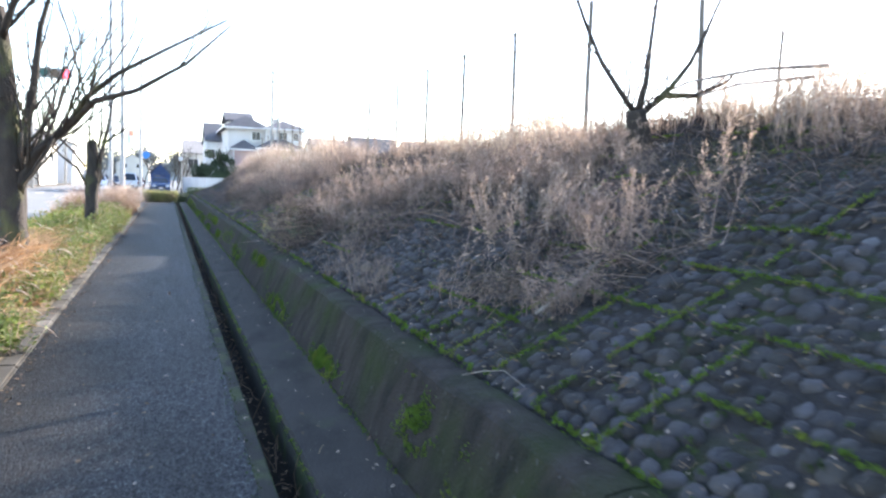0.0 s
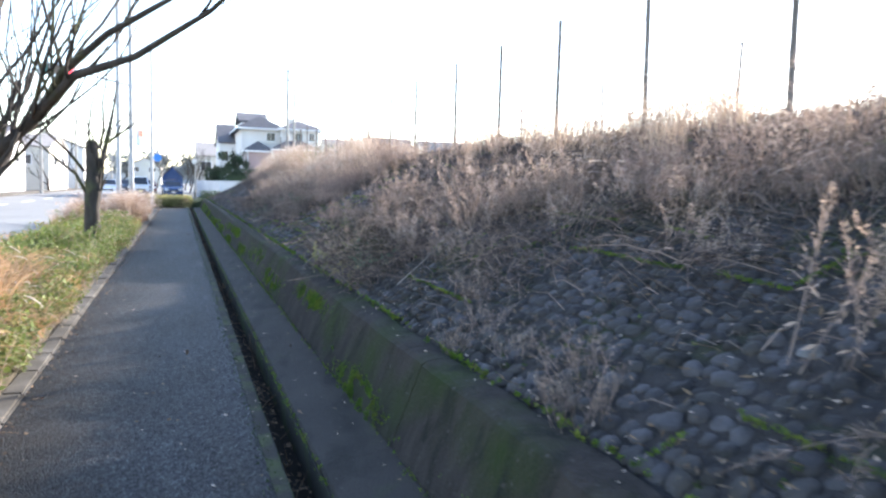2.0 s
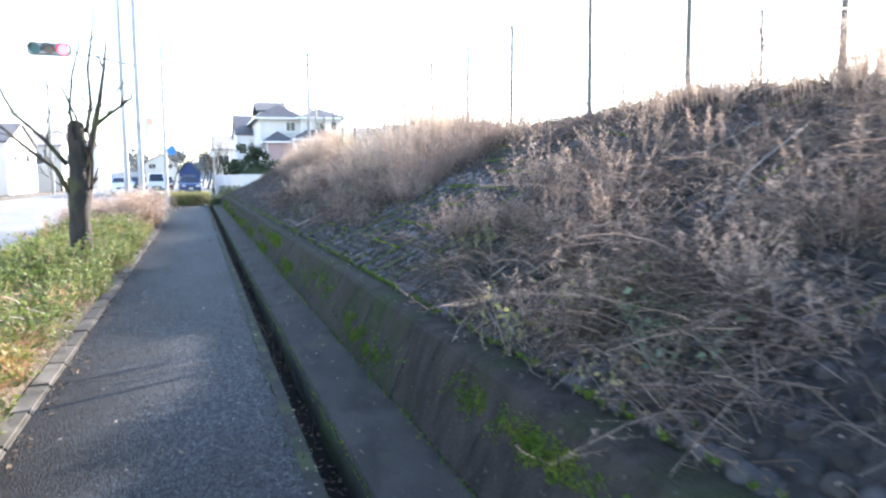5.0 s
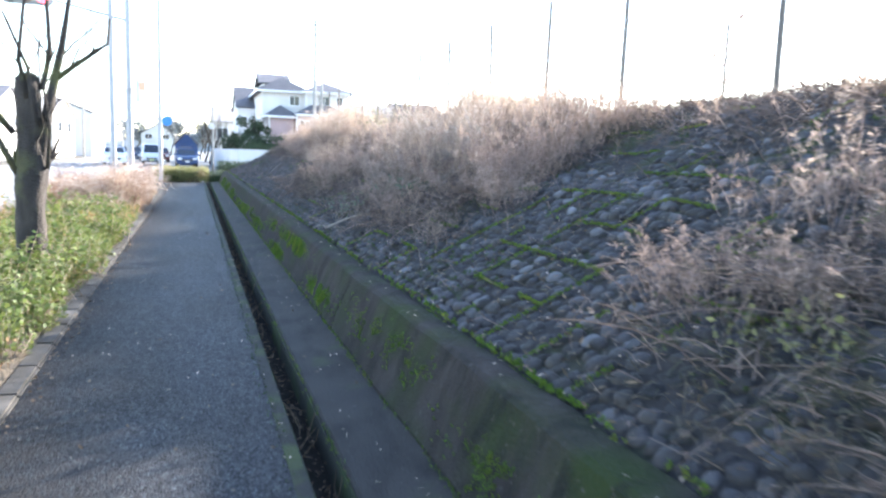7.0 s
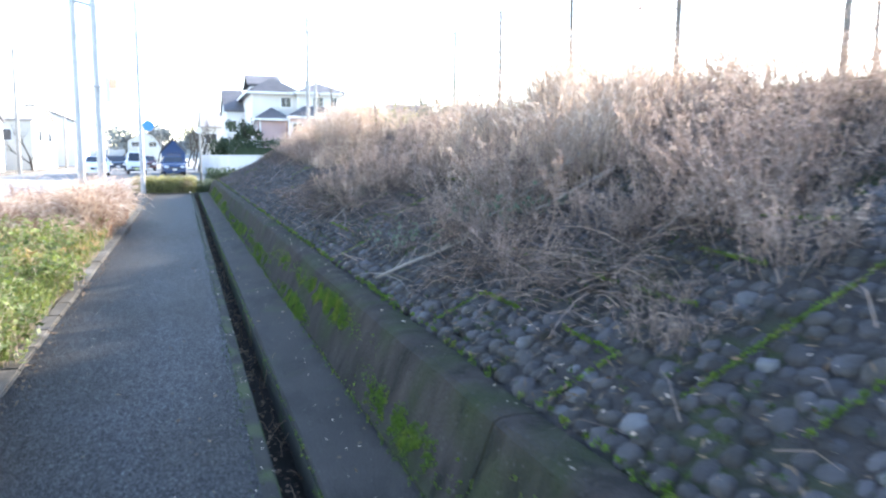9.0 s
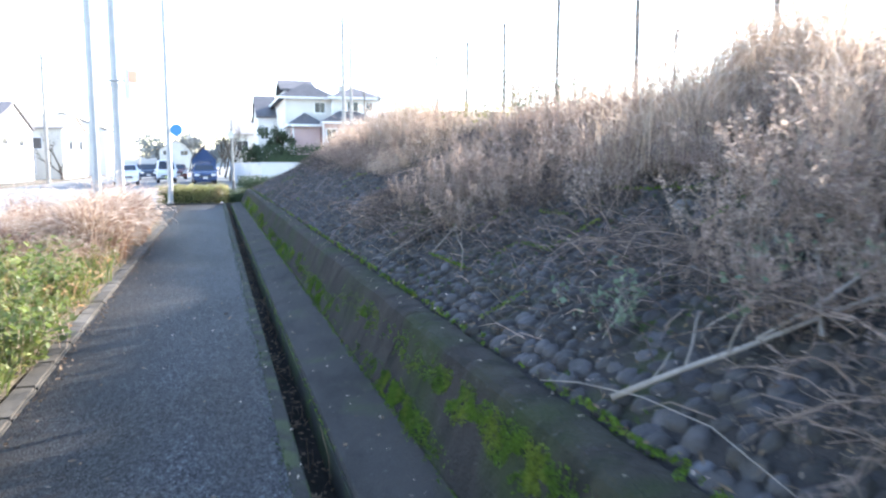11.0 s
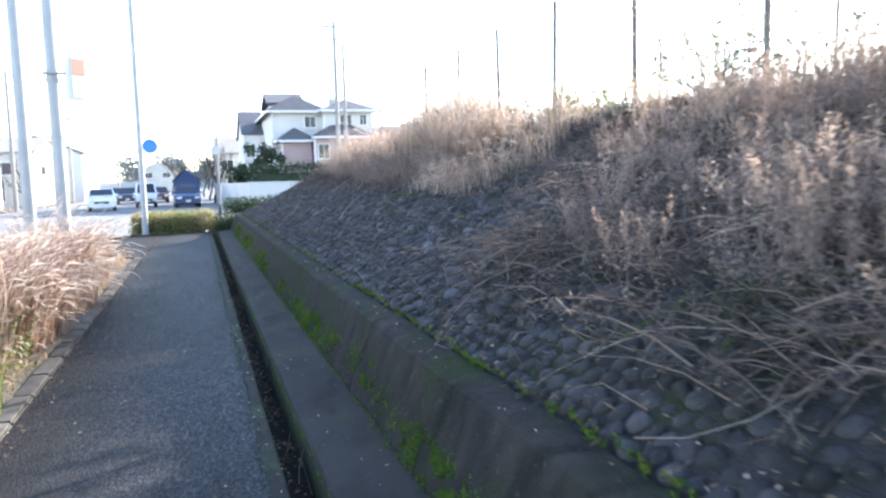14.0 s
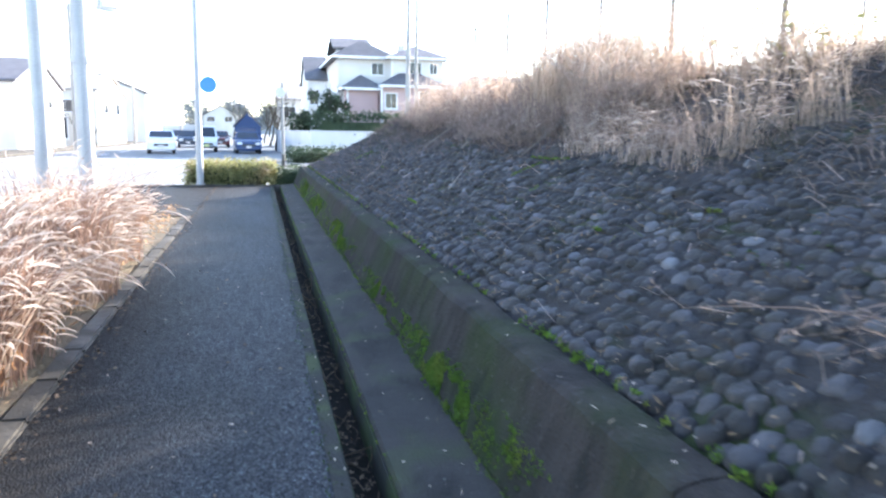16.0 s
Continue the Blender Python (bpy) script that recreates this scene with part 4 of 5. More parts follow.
# street trees in the planting strip
tree("street_tree", (-1.78, 10.2, 0), [(0, 0, -.1), (.0, 0, .15), (-.02, 0, .6), (-.05, 0, 1.2), (-.08, 0, 1.9), (-.1, -.05, 2.6), (-.15, -.1, 3.3)], [.24, .2, .165, .15, .13, .11, .08], [
    ([(-.02, 0, .95), (.12, -.1, 1.35), (.3, -.25, 1.65), (.62, -.55, 1.9), (.85, -.8, 2.25), (1.2, -1.2, 2.5), (1.7, -1.6, 2.75), (2.3, -2.0, 3.05)], .068, .01, 16, .9, 2),
    ([(.62, -.55, 1.9), (.95, -1.0, 2.2), (1.4, -1.5, 2.3), (1.9, -2.1, 2.55), (2.3, -2.5, 2.9)], .045, .008, 12, .7, 2),
    ([(.02, 0, 1.15), (.1, -.05, 1.8), (.22, -.1, 2.4), (.3, -.15, 3.1), (.5, -.2, 3.8)], .075, .02, 12, .8, 2),
    ([(-.1, 0, 2.2), (-.5, -.2, 2.7), (-.9, -.4, 3.3), (-1.2, -.5, 4.0)], .06, .015, 10, .8, 2),
    ([(-.12, -.1, 2.9), (.1, -.4, 3.4), (.5, -.8, 3.8), (1.0, -1.2, 4.1)], .05, .012, 12, .8, 2)], "leafless street tree with mossy bark and spreading limbs")
tree("street_tree", (-1.66, 18.75, 0), [(0, 0, -.1), (0, 0, .2), (-.02, 0, .7), (-.02, 0, 1.0), (.01, 0, 1.2), (.0, .01, 1.5), (-.02, 0, 1.9), (-.02, .01, 2.1), (-.02, .02, 2.16)], [.2, .16, .14, .15, .14, .115, .12, .11, .07], [
    ([(-.02, 0, .95), (.08, 0, 1.3), (.16, 0, 1.75), (.24, -.02, 2.1), (.32, -.03, 2.45), (.4, -.05, 2.9), (.45, -.05, 3.3)], .075, .012, 6, .4, 1),
    ([(.24, -.02, 2.1), (.42, -.03, 2.25), (.62, -.05, 2.4), (.75, -.05, 2.5), (.78, -.1, 2.75)], .032, .01, 5, .35, 1),
    ([(-.08, 0, 1.05), (-.3, 0, 1.5), (-.6, -.05, 1.75), (-.9, -.1, 2.05), (-1.2, -.1, 2.2)], .04, .01, 7, .4, 1),
    ([(-.15, 0, 1.55), (-.4, -.1, 1.9), (-.75, -.15, 2.25), (-.95, -.2, 2.7), (-1.0, -.2, 3.0)], .035, .008, 7, .4, 1),
    ([(-.02, -.05, 1.3), (.05, -.1, 1.7), (.02, -.12, 2.2), (-.1, -.1, 2.5), (-.2, -.1, 2.75)], .03, .008, 5, .4, 1),
    ([(.12, .02, 2.0), (.2, .03, 2.4), (.18, .05, 2.9), (.26, .05, 3.4), (.3, .05, 3.9)], .03, .008, 5, .4, 1),
    ([(.0, -.1, 1.9), (-.06, -.12, 2.3), (.0, -.12, 2.8), (.1, -.1, 3.2), (.14, -.1, 3.6)], .026, .007, 5, .4, 1),
    ([(.16, -.05, 1.2), (.2, -.1, 1.6), (.16, -.14, 2.0), (.2, -.14, 2.4)], .022, .007, 3, .3, 1)], "pollarded bare street tree with a cut trunk")
# bare tree on the crest and a smaller leafy shrub tree further on
tree("crest_tree", (3.91, 5.63, rise(3.91, 5.63)), [(0, 0, -.2), (0, 0, .05), (-.02, -.01, .2), (-.06, -.02, .36)], [.14, .12, .1, .085], [
    ([(-.06, -.02, .3), (-.25, -.05, .48), (-.5, -.1, .72), (-.7, -.15, 1.0), (-.95, -.15, 1.5), (-1.05, -.2, 1.9)], .03, .006, 5, .4, 1),
    ([(-.06, -.02, .3), (.0, -.05, .6), (.02, -.05, .95), (.1, 0, 1.4), (.08, 0, 2.0)], .034, .007, 6, .4, 1),
    ([(-.05, -.02, .3), (.2, -.05, .5), (.42, -.1, .8), (.62, -.1, 1.2), (.8, -.15, 1.7)], .034, .007, 6, .4, 1),
    ([(.2, -.05, .5), (.5, -.1, .52), (.75, -.2, .65), (.9, -.2, .8)], .03, .008, 5, .4, 1)], "squat pruned bare tree on the embankment's crest")


# climbing, half-green scrub on the crest
def scrub(name, x, y, size, material, label, n=220, leaf=1.0):
    z = rise(x, y)
    th = tagged(empty(name, pose(x, y, z)), label, "shrub")
    st, lv = Soup(), Soup()
    tips = []
    for _ in range(14):
        d = unit(rand_dir(1.2))
        grow(st, np.array((rng.normal(0, .12), rng.normal(0, .12), -.05)), d, .009 * size, size * rng.uniform(.5, .9), 1, .05, .4, (2, 3))
    vs = np.array(st.v)
    for _ in range(n):
        p = vs[int(rng.integers(len(vs)))] + rng.normal(0, .018 * size, 3)
        e = unit(rng.normal(0, 1, 3))
        lv.leaf(p, e, unit(np.cross(e, rng.normal(0, 1, 3))), leaf * rng.uniform(.03, .06), leaf * rng.uniform(.012, .025))
    for nm, s, m in (("stem_tangle", st, M_STICK), ("foliage", lv, material)):
        o = tagged(new(nm, s.mesh(nm, m)), kind="stuff")
        o.parent = th


for x, y, sz, m in ((4.1, 24.6, .7, M_SHRUB), (4.4, 26.0, .8, M_PALELEAF), (4.0, 25.4, .6, M_SHRUB), (4.3, 27.4, .6, M_PALELEAF), (4.5, 29.0, .5, M_PALELEAF)):
    scrub("crest_shrub", x, y, sz, m, "straggling half-green shrub on the crest")
for x, y, sz in ((1.42, 10.35, .3), (1.48, 10.1, .26), (1.42, 9.35, .22), (1.9, 12.2, .24)):
    scrub("yellowing_weed", x, y, sz, M_PALELEAF, "yellowish leafy weed growing behind the low wall", 130, .62)
for x, y, sz in ((2.05, 18.6, .34), (2.3, 18.2, .3), (1.75, 19.2, .22), (1.55, 9.3, .3)):
    scrub("low_weed", x, y, sz, M_SHRUB, "grey-green leafy weed among the cobbles", 150, .75)


# fallen branches and dead stalks
def stick(pts, r0, r1, twigs=2, label="grey fallen branch lying on the slope", tl=.25):
    s = Soup()
    pts = [np.array((x, y, rise(x, y) + dz)) for x, y, dz in pts]
    limb(s, pts, r0, r1, twigs, tl, 0)
    tagged(new("fallen_branch", s.mesh("fallen_branch", M_STICK, True)), label, "branch", "fallen branches")


stick([(1.35, 18.57, .05), (1.55, 18.47, .06), (1.75, 18.39, .05), (2.05, 18.25, .06), (2.4, 18.0, .1), (2.75, 17.7, .2)], .012, .006, 5, "long grey fallen branch across the cobbles", .22)
stick([(1.78, 18.38, .06), (1.98, 18.3, .1), (2.2, 18.25, .16), (2.5, 18.1, .25), (2.8, 17.9, .4)], .008, .003, 4, tl=.22)
stick([(1.45, 8.1, .1), (1.75, 8.35, .12), (2.05, 8.6, .2)], .005, .003, 2)
stick([(1.66, 3.2, .08), (1.9, 3.25, .1), (2.1, 3.35, .12)], .008, .004, 1)
stick([(4.3, 4.0, .35), (4.35, 4.7, .42), (4.3, 5.5, .38), (4.2, 6.2, .3)], .016, .01, 5)
stick([(4.5, 4.3, .25), (4.4, 5.0, .28), (4.45, 5.9, .22)], .014, .008, 4)
stick([(2.2, 10.0, .1), (2.7, 10.3, .14), (3.2, 10.4, .18)], .01, .004, 5)
stick([(1.62, 21.0, .03), (1.64, 21.03, .14), (1.60, 21.06, .26)], .004, .002, 3, tl=.15)
for _ in range(26):
    y = rng.choice((rng.uniform(8.5, 12), rng.uniform(16.5, 19), rng.uniform(21.5, 25), rng.uniform(30, 36)))
    x = rng.uniform(1.6, 3.6)
    a, l = rng.uniform(-.9, .9), rng.uniform(.4, .9)
    stick([(x, y, .06), (x + .5 * l * math.cos(a), y - .5 * l * math.sin(a), rng.uniform(.1, .2)), (x + l * math.cos(a), y - l * math.sin(a), rng.uniform(.1, .4))], .006, .002, 3, "thin dead stalk on the slope")

for pts in (((1.28, 19.0, .05), (1.3, 18.72, .09), (1.36, 18.4, .1), (1.4, 18.1, .08), (1.38, 17.75, .04)), ((1.2, 3.0, .05), (1.26, 2.9, .09), (1.3, 2.78, .09), (1.32, 2.62, .05)), ((1.34, 22.6, .04), (1.42, 22.45, .04), (1.52, 22.3, .08), (1.72, 22.2, .12), (1.95, 22.2, .14))):
    stick(pts, .0028, .0016, 0, "pale dry grass stem lying over the wall")

# litter in the gutter and along the kerb
litter = Soup()
for _ in range(4600):
    y = rng.uniform(-1, 43)
    where = rng.random()
    if where < .55:
        x, z = rng.uniform(X_GUT0 + .02, X_GUT1 - .02), -.185 + abs(rng.normal(0, .03))
    elif where < .85:
        x, z = X_KERB + abs(rng.normal(0, .06)), .008
    else:
        x, z = rng.uniform(-1, 1.25), .008
        z = .008 if x < .3 else (-.18 if x < X_GUT1 else (.085 if x < X_BASE - .03 else .54))
        if X_BASE - .03 < x < 1.13:
            continue
    e = unit(np.array((rng.normal(), rng.normal(), rng.normal(0, .25))))
    litter.leaf(np.array((x, y, z)), e, unit(np.cross(e, (rng.normal(0, .3), rng.normal(0, .3), 1))), rng.uniform(.015, .05), rng.uniform(.005, .014))
for _ in range(260):
    y = rng.uniform(-1, 43)
    p = np.array((rng.uniform(X_GUT0 + .03, X_GUT1), y, -.17))
    d = unit(np.array((rng.normal(0, .4), rng.normal(), rng.uniform(0, .9))))
    k = rng.uniform(.6, 1.4)
    litter.tube([p, p + d * .1 * k, p + d * .2 * k + rng.normal(0, .03, 3)], (.003, .003, .002), 4)
tagged(new("leaf_litter", litter.mesh("leaf_litter", M_DEADLEAF)), "brown dead leaves and twigs in gutter and kerb", "leaf litter", kind="stuff")

# ---- planting strip ----
structure(grid_sheet("planting_bed", [-3.4, -3.0, -2.6, -2.2, -1.8, -1.4, -1.16], [Y0 + .6 * k for k in range(75)], lambda x, y: .02 + .05 * noise.noise((x, y, 0)), M_TOPSOIL), "bare earth of the roadside planting strip", "planting bed")
rk = structure(empty("road_kerb"), "pale concrete kerb between planting and road", "kerb")
rkb = bm_box(-.08, .08, -.497, .497, -.3, .04, .014, 2)
rkm = bpy.data.meshes.new("kerb_stone")
rkb.to_mesh(rkm)
rkb.free()
rkm.materials.append(M_KERB)
for k in range(51):
    o = new("kerb_stone", rkm)
    o.parent = rk
    o.matrix_basis = pose(-3.49, Y0 + .5 + k, 0)

cover_leaf, cover_dry = Soup(), Soup()
for _ in range(22000):
    y = rng.uniform(-1, 36.4)
    x = rng.uniform(-3.3, -1.15)
    green = noise.noise((x * .8, y * .5, 6.0)) + (.25 if y < 23 else -.45)
    h = .14 + .2 * (.5 + noise.noise((x, y * .8, 2.0))) + (.05 if y < 23 else 0)
    p = np.array((x, y, .02 + abs(rng.random()) ** .7 * h))
    e = unit(rng.normal(0, 1, 3) + np.array((0, 0, .6)))
    if green > -.1:
        cover_leaf.leaf(p, e, unit(np.cross(e, rng.normal(0, 1, 3))), rng.uniform(.03, .07), rng.uniform(.009, .02))
    else:
        cover_dry.leaf(p, e, unit(np.cross(e, rng.normal(0, 1, 3))), rng.uniform(.03, .09), rng.uniform(.003, .01))
tagged(new("green_ground_cover", cover_leaf.mesh("green_ground_cover", M_LEAF)), "low green weeds covering the planting strip", "weeds", kind="stuff")
tagged(new("dry_ground_cover", cover_dry.mesh("dry_ground_cover", M_ORANGE)), "dry fallen grass covering the planting strip", "dry grass", kind="stuff")


def leafy_mesh(stems, height, spread, per):
    s, lv = Soup(), Soup()
    for _ in range(stems):
        a, r = rng.uniform(0, 6.28), spread * math.sqrt(rng.random())
        base = np.array((r * math.cos(a), r * math.sin(a), -.02))
        d = unit(np.array((rng.normal(0, .3), rng.normal(0, .3), 1)))
        h = height * rng.uniform(.5, 1.1)
        s.strip([base, base + d * h * .5, base + d * h], (.003, .002, .001), unit(np.cross(d, rng.normal(0, 1, 3))))
        for _ in range(per):
            p = base + d * h * rng.uniform(.15, 1)
            e = unit(rand_dir(rng.uniform(-.2, .8)))
            lv.leaf(p, e, unit(np.cross(e, (rng.normal(0, .4), rng.normal(0, .4), 1))), rng.uniform(.035, .085), rng.uniform(.01, .024))
    return (("stem_mass", s.mesh("stem_mass", M_REED)), ("leaf_mass", lv.mesh("leaf_mass", M_LEAF)))


GREENS = [leafy_mesh(26, .4, .22, 12), leafy_mesh(20, .5, .2, 14), leafy_mesh(34, .3, .26, 10)]
BLADES = [tussock("grass_clump", 110, .4, .22, .0, .6, M_LEAF, .0045), tussock("grass_clump", 90, .33, .24, .0, .7, M_LEAF, .004)]
ORANGES = [tussock("orange_tussock", 120, .66, .14, .08, .95, M_ORANGE, .006), tussock("orange_tussock", 100, .55, .18, .08, 1.0, M_ORANGE, .006)]
TALLS = [tussock("tall_dry_grass", 130, .95, .17, .34, .42, M_RUST, .0042), tussock("tall_dry_grass", 120, .82, .19, .36, .6, M_RUST, .0042), tussock("tall_dry_grass", 110, .88, .17, .34, .55, M_REED, .0042), tussock("tall_dry_grass", 110, .7, .2, .4, .8, M_RUST, .0042)]


def scatter(n, ya, yb, xa, xb, sa, sb):
    return [(rng.uniform(xa, xb), rng.uniform(ya, yb), .03, rng.uniform(sa, sb)) for _ in range(n)]


place_plants("green_weed", GREENS, scatter(34, 4, 12, -1.75, -1.25, .7, 1.0) + scatter(50, 12, 24, -3.2, -1.28, .75, 1.1) + scatter(34, 23.5, 28.2, -2.9, -1.3, .8, 1.2) + scatter(46, 17.5, 25.5, -2.4, -1.36, 1.0, 1.4) + scatter(40, 17, 23.5, -1.7, -1.26, .8, 1.1) + scatter(40, 5, 17, -1.6, -1.24, .7, 1.0), "leafy green weed in the roadside strip", "weed", "green weeds in the strip")
place_plants("grass_clump", BLADES, scatter(90, 8, 26, -3.25, -1.3, .7, 1.15), "green grass clump in the roadside strip", "grass", "grass clumps in the strip")
place_plants("orange_tussock", ORANGES, scatter(26, 5.5, 13.2, -3.1, -1.5, .75, 1.1) + scatter(30, 6.5, 12.0, -2.7, -1.6, 1.0, 1.4) + scatter(26, 8.0, 13.5, -1.5, -1.27, .35, .6) + scatter(10, 13, 18, -3.2, -2.4, .6, .9) + scatter(8, 3.5, 6.5, -2.2, -1.6, .5, .8), "arching orange-brown dry grass tussock", "dry grass", "dry grass in the strip")
place_plants("tall_dry_grass", TALLS, scatter(30, 26.2, 28.4, -3.2, -1.4, .6, .85) + scatter(40, 27.0, 32.5, -1.8, -1.3, .95, 1.25) + scatter(60, 27.5, 32.6, -3.2, -1.36, .8, 1.1) + scatter(30, 25, 36, -3.3, -2.6, .5, .8) + scatter(16, 33, 36.2, -3.2, -1.6, .4, .6), "tall pale dry grass with feathery heads by the kerb", "dry grass", "tall grass in the strip")


# ---- hedges ----
def hedge(name, x0, x1, y0, y1, z0, z1, n, material, leaf, label):
    th = tagged(empty(name, pose((x0 + x1) / 2, (y0 + y1) / 2, z0)), label, "hedge")
    hx, hy, hz = (x1 - x0) / 2, (y1 - y0) / 2, z1 - z0
    part("core", bm_box(-hx * .94, hx * .94, -hy * .8, hy * .8, 0, hz * .86, min(hx, hy, hz) * .25, 2), M_HEDGE, th)
    s = Soup()
    for _ in range(n):
        f = rng.random()
        if f < .4:
            p = np.array((rng.uniform(-hx, hx), -hy, rng.uniform(0, hz)))
        elif f < .8:
            p = np.array((rng.uniform(-hx, hx), rng.uniform(-hy, hy), hz))
        else:
            p = np.array((rng.choice((-hx, hx)), rng.uniform(-hy, hy), rng.uniform(0, hz)))
        p = p + rng.normal(0, leaf * .9, 3) + np.array((0, 0, .1 * hz * noise.noise((p[0] * 2.3 + x0, p[1] * 2, 0))))
        e = unit(rng.normal(0, 1, 3) + np.array((0, 0, .4)))
        s.leaf(p, e, unit(np.cross(e, rng.normal(0, 1, 3))), leaf * rng.uniform(.7, 1.3), leaf * rng.uniform(.2, .4))
    o = new("foliage", s.mesh("foliage", material))
    o.parent = th


hedge("low_hedge", -1.72, .45, 43.75, 45.0, -.1, .52, 6200, M_PALELEAF, .07, "low yellow-green hedge at the path's end")
place_plants("hedge_grass", [tussock("hedge_grass", 90, .42, .22, .1, .35, M_PALELEAF, .006)], [(rng.uniform(-1.65, .4), rng.uniform(43.9, 44.8), .14, rng.uniform(.9, 1.3)) for _ in range(16)], "pale yellow-green grass grown up through the low hedge", "grass", "grass in the hedge")
hedge("low_hedge", .5, 1.35, 43.8, 45.2, -.1, .42, 1500, M_HEDGE, .06, "small dark hedge by the embankment's foot")

# ---- poles, signal and signs ----
def steel_pole(x, y, top, r, label, bands=()):
    th = tagged(empty("steel_pole", pose(x, y, -.1)), label, "pole")
    part("shaft", bm_cyl((0, 0, 0), (0, 0, top), r, r * .82, 16), M_STEEL, th, smooth=False)
    part("base_collar", bm_cyl((0, 0, 0), (0, 0, .16), r * 1.5, r * 1.35, 16), M_CONCPOLE, th)
    for z in bands:
        part("clamp", bm_cyl((0, 0, z), (0, 0, z + .07), r * 1.15, r * 1.15, 16), M_STEEL, th)
    return th


steel_pole(-2.17, 32.4, 12.0, .085, "tall pale grey steel pole by the road", (4.2,))
pb = steel_pole(-1.74, 32.4, 12.0, .09, "tall grey steel pole carrying a signal arm", (4.86, 3.0, 2.2))
sp = steel_pole(-1.4, 43.55, 8.2, .088, "slim grey steel pole at the corner", (2.5,))


def signal():
    """Three-lamp signal head on a long arm."""
    th = tagged(empty("traffic_signal", pose(-4.12, 32.3, 5.2)), "horizontal traffic signal with the red lamp lit", "traffic signal")
    part("housing", bm_box(-.6, .6, -.09, .09, -.2, .2, .06, 3), M_SIGNALBODY, th)
    for x, m, nm in ((-.38, M_GREENLAMP, "green_lamp"), (0, M_AMBER, "amber_lamp"), (.38, M_RED, "red_lamp")):
        part(nm, bm_cyl((x, -.085, 0), (x, -.11, 0), .15, .14, 20), m, th)
        hood = Soup()
        for k in range(13):
            a = radians(-20 + 220 * k / 12)
            for yy, rr in ((-.09, .165), (-.3, .17)):
                hood.v.append(np.array((x + rr * math.cos(a), yy, rr * math.sin(a))))
        for k in range(12):
            hood.f.append((2 * k, 2 * k + 1, 2 * k + 3, 2 * k + 2))
        o = new("hood", hood.mesh("hood", M_SIGNALBODY))
        o.parent = th
    part("arm", bm_cyl((.55, .02, -.02), (2.36, .08, -.38), .028, .035, 10), M_STEEL, th)
    part("stay", bm_cyl((.75, .02, .1), (2.36, .08, -.2), .012, .012, 8), M_STEEL, th)


signal()
th = tagged(empty("pedestrian_signal", pose(-1.45, 32.35, 2.65, 0, 0, 40)), "pedestrian signal box hung from the steel pole", "pedestrian signal")
part("housing", bm_box(-.13, .13, -.08, .08, 0, .62, .03, 2), M_FRAME, th)
part("red_pane", bm_box(-.1, .1, -.088, -.081, .33, .56, .003), M_DULLRED, th)
part("green_pane", bm_box(-.1, .1, -.088, -.081, .06, .29, .003), M_PALEPANE, th)
part("bracket", bm_cyl((-.36, .2, .36), (-.1, .02, .36), .02, .02, 8), M_STEEL, th)

th = tagged(empty("round_sign", pose(-1.13, 43.45, 2.55)), "round blue road sign on a bracket", "road sign")
part("disc", bm_cyl((0, .0, 0), (0, .012, 0), .2, .2, 32), M_BLUESIGN, th)
part("rim", bm_cyl((0, .013, 0), (0, .022, 0), .208, .208, 32), M_STEEL, th)
part("bracket", bm_cyl((-.24, .08, 0), (.05, .03, 0), .016, .016, 8), M_STEEL, th)

th = tagged(empty("thin_pole", pose(.72, 44.4, -.1)), "thin pole with a dark foot and a round white mirror", "pole")
part("foot", bm_cyl((0, 0, 0), (0, 0, .9), .055, .05, 10), M_DARKFRAME, th)
part("shaft", bm_cyl((0, 0, .9), (0, 0, 3.5), .05, .03, 10), M_CONCPOLE, th)
part("mirror", bm_cyl((-.06, -.06, 2.55), (-.06, -.1, 2.55), .13, .13, 20), M_WHITE, th)


def utility_pole(x, y, top, arms=True, r=.16):
    th = tagged(empty("utility_pole", pose(x, y, -.1)), "concrete utility pole with crossarms and insulators", "utility pole", "utility poles")
    part("shaft", bm_cyl((0, 0, 0), (0, 0, top), r, r * .6, 12), M_CONCPOLE, th)
    if arms:
        for z, w in ((top - .35, .9), (top - 1.1, .7)):
            arm = part("crossarm", bm_box(-w, w, -.05, .05, z, z + .09), M_STEEL, th)
            for k in (-.9, -.5, .5, .9):
                part("insulator", bm_cyl((k * w, 0, z + .09), (k * w, 0, z + .27), .05, .03, 8), M_FRAME, arm)


utility_pole(8.5, 66.5, 11.2)
utility_pole(9.2, 67.5, 10.2, False, .14)
for x, y, t in ((-11.5, 52, 9.5), (-11.8, 78, 9.5), (-12, 104, 9.5), (-10.5, 135, 9.5), (3.2, 110, 9)):
    utility_pole(x, y, t)


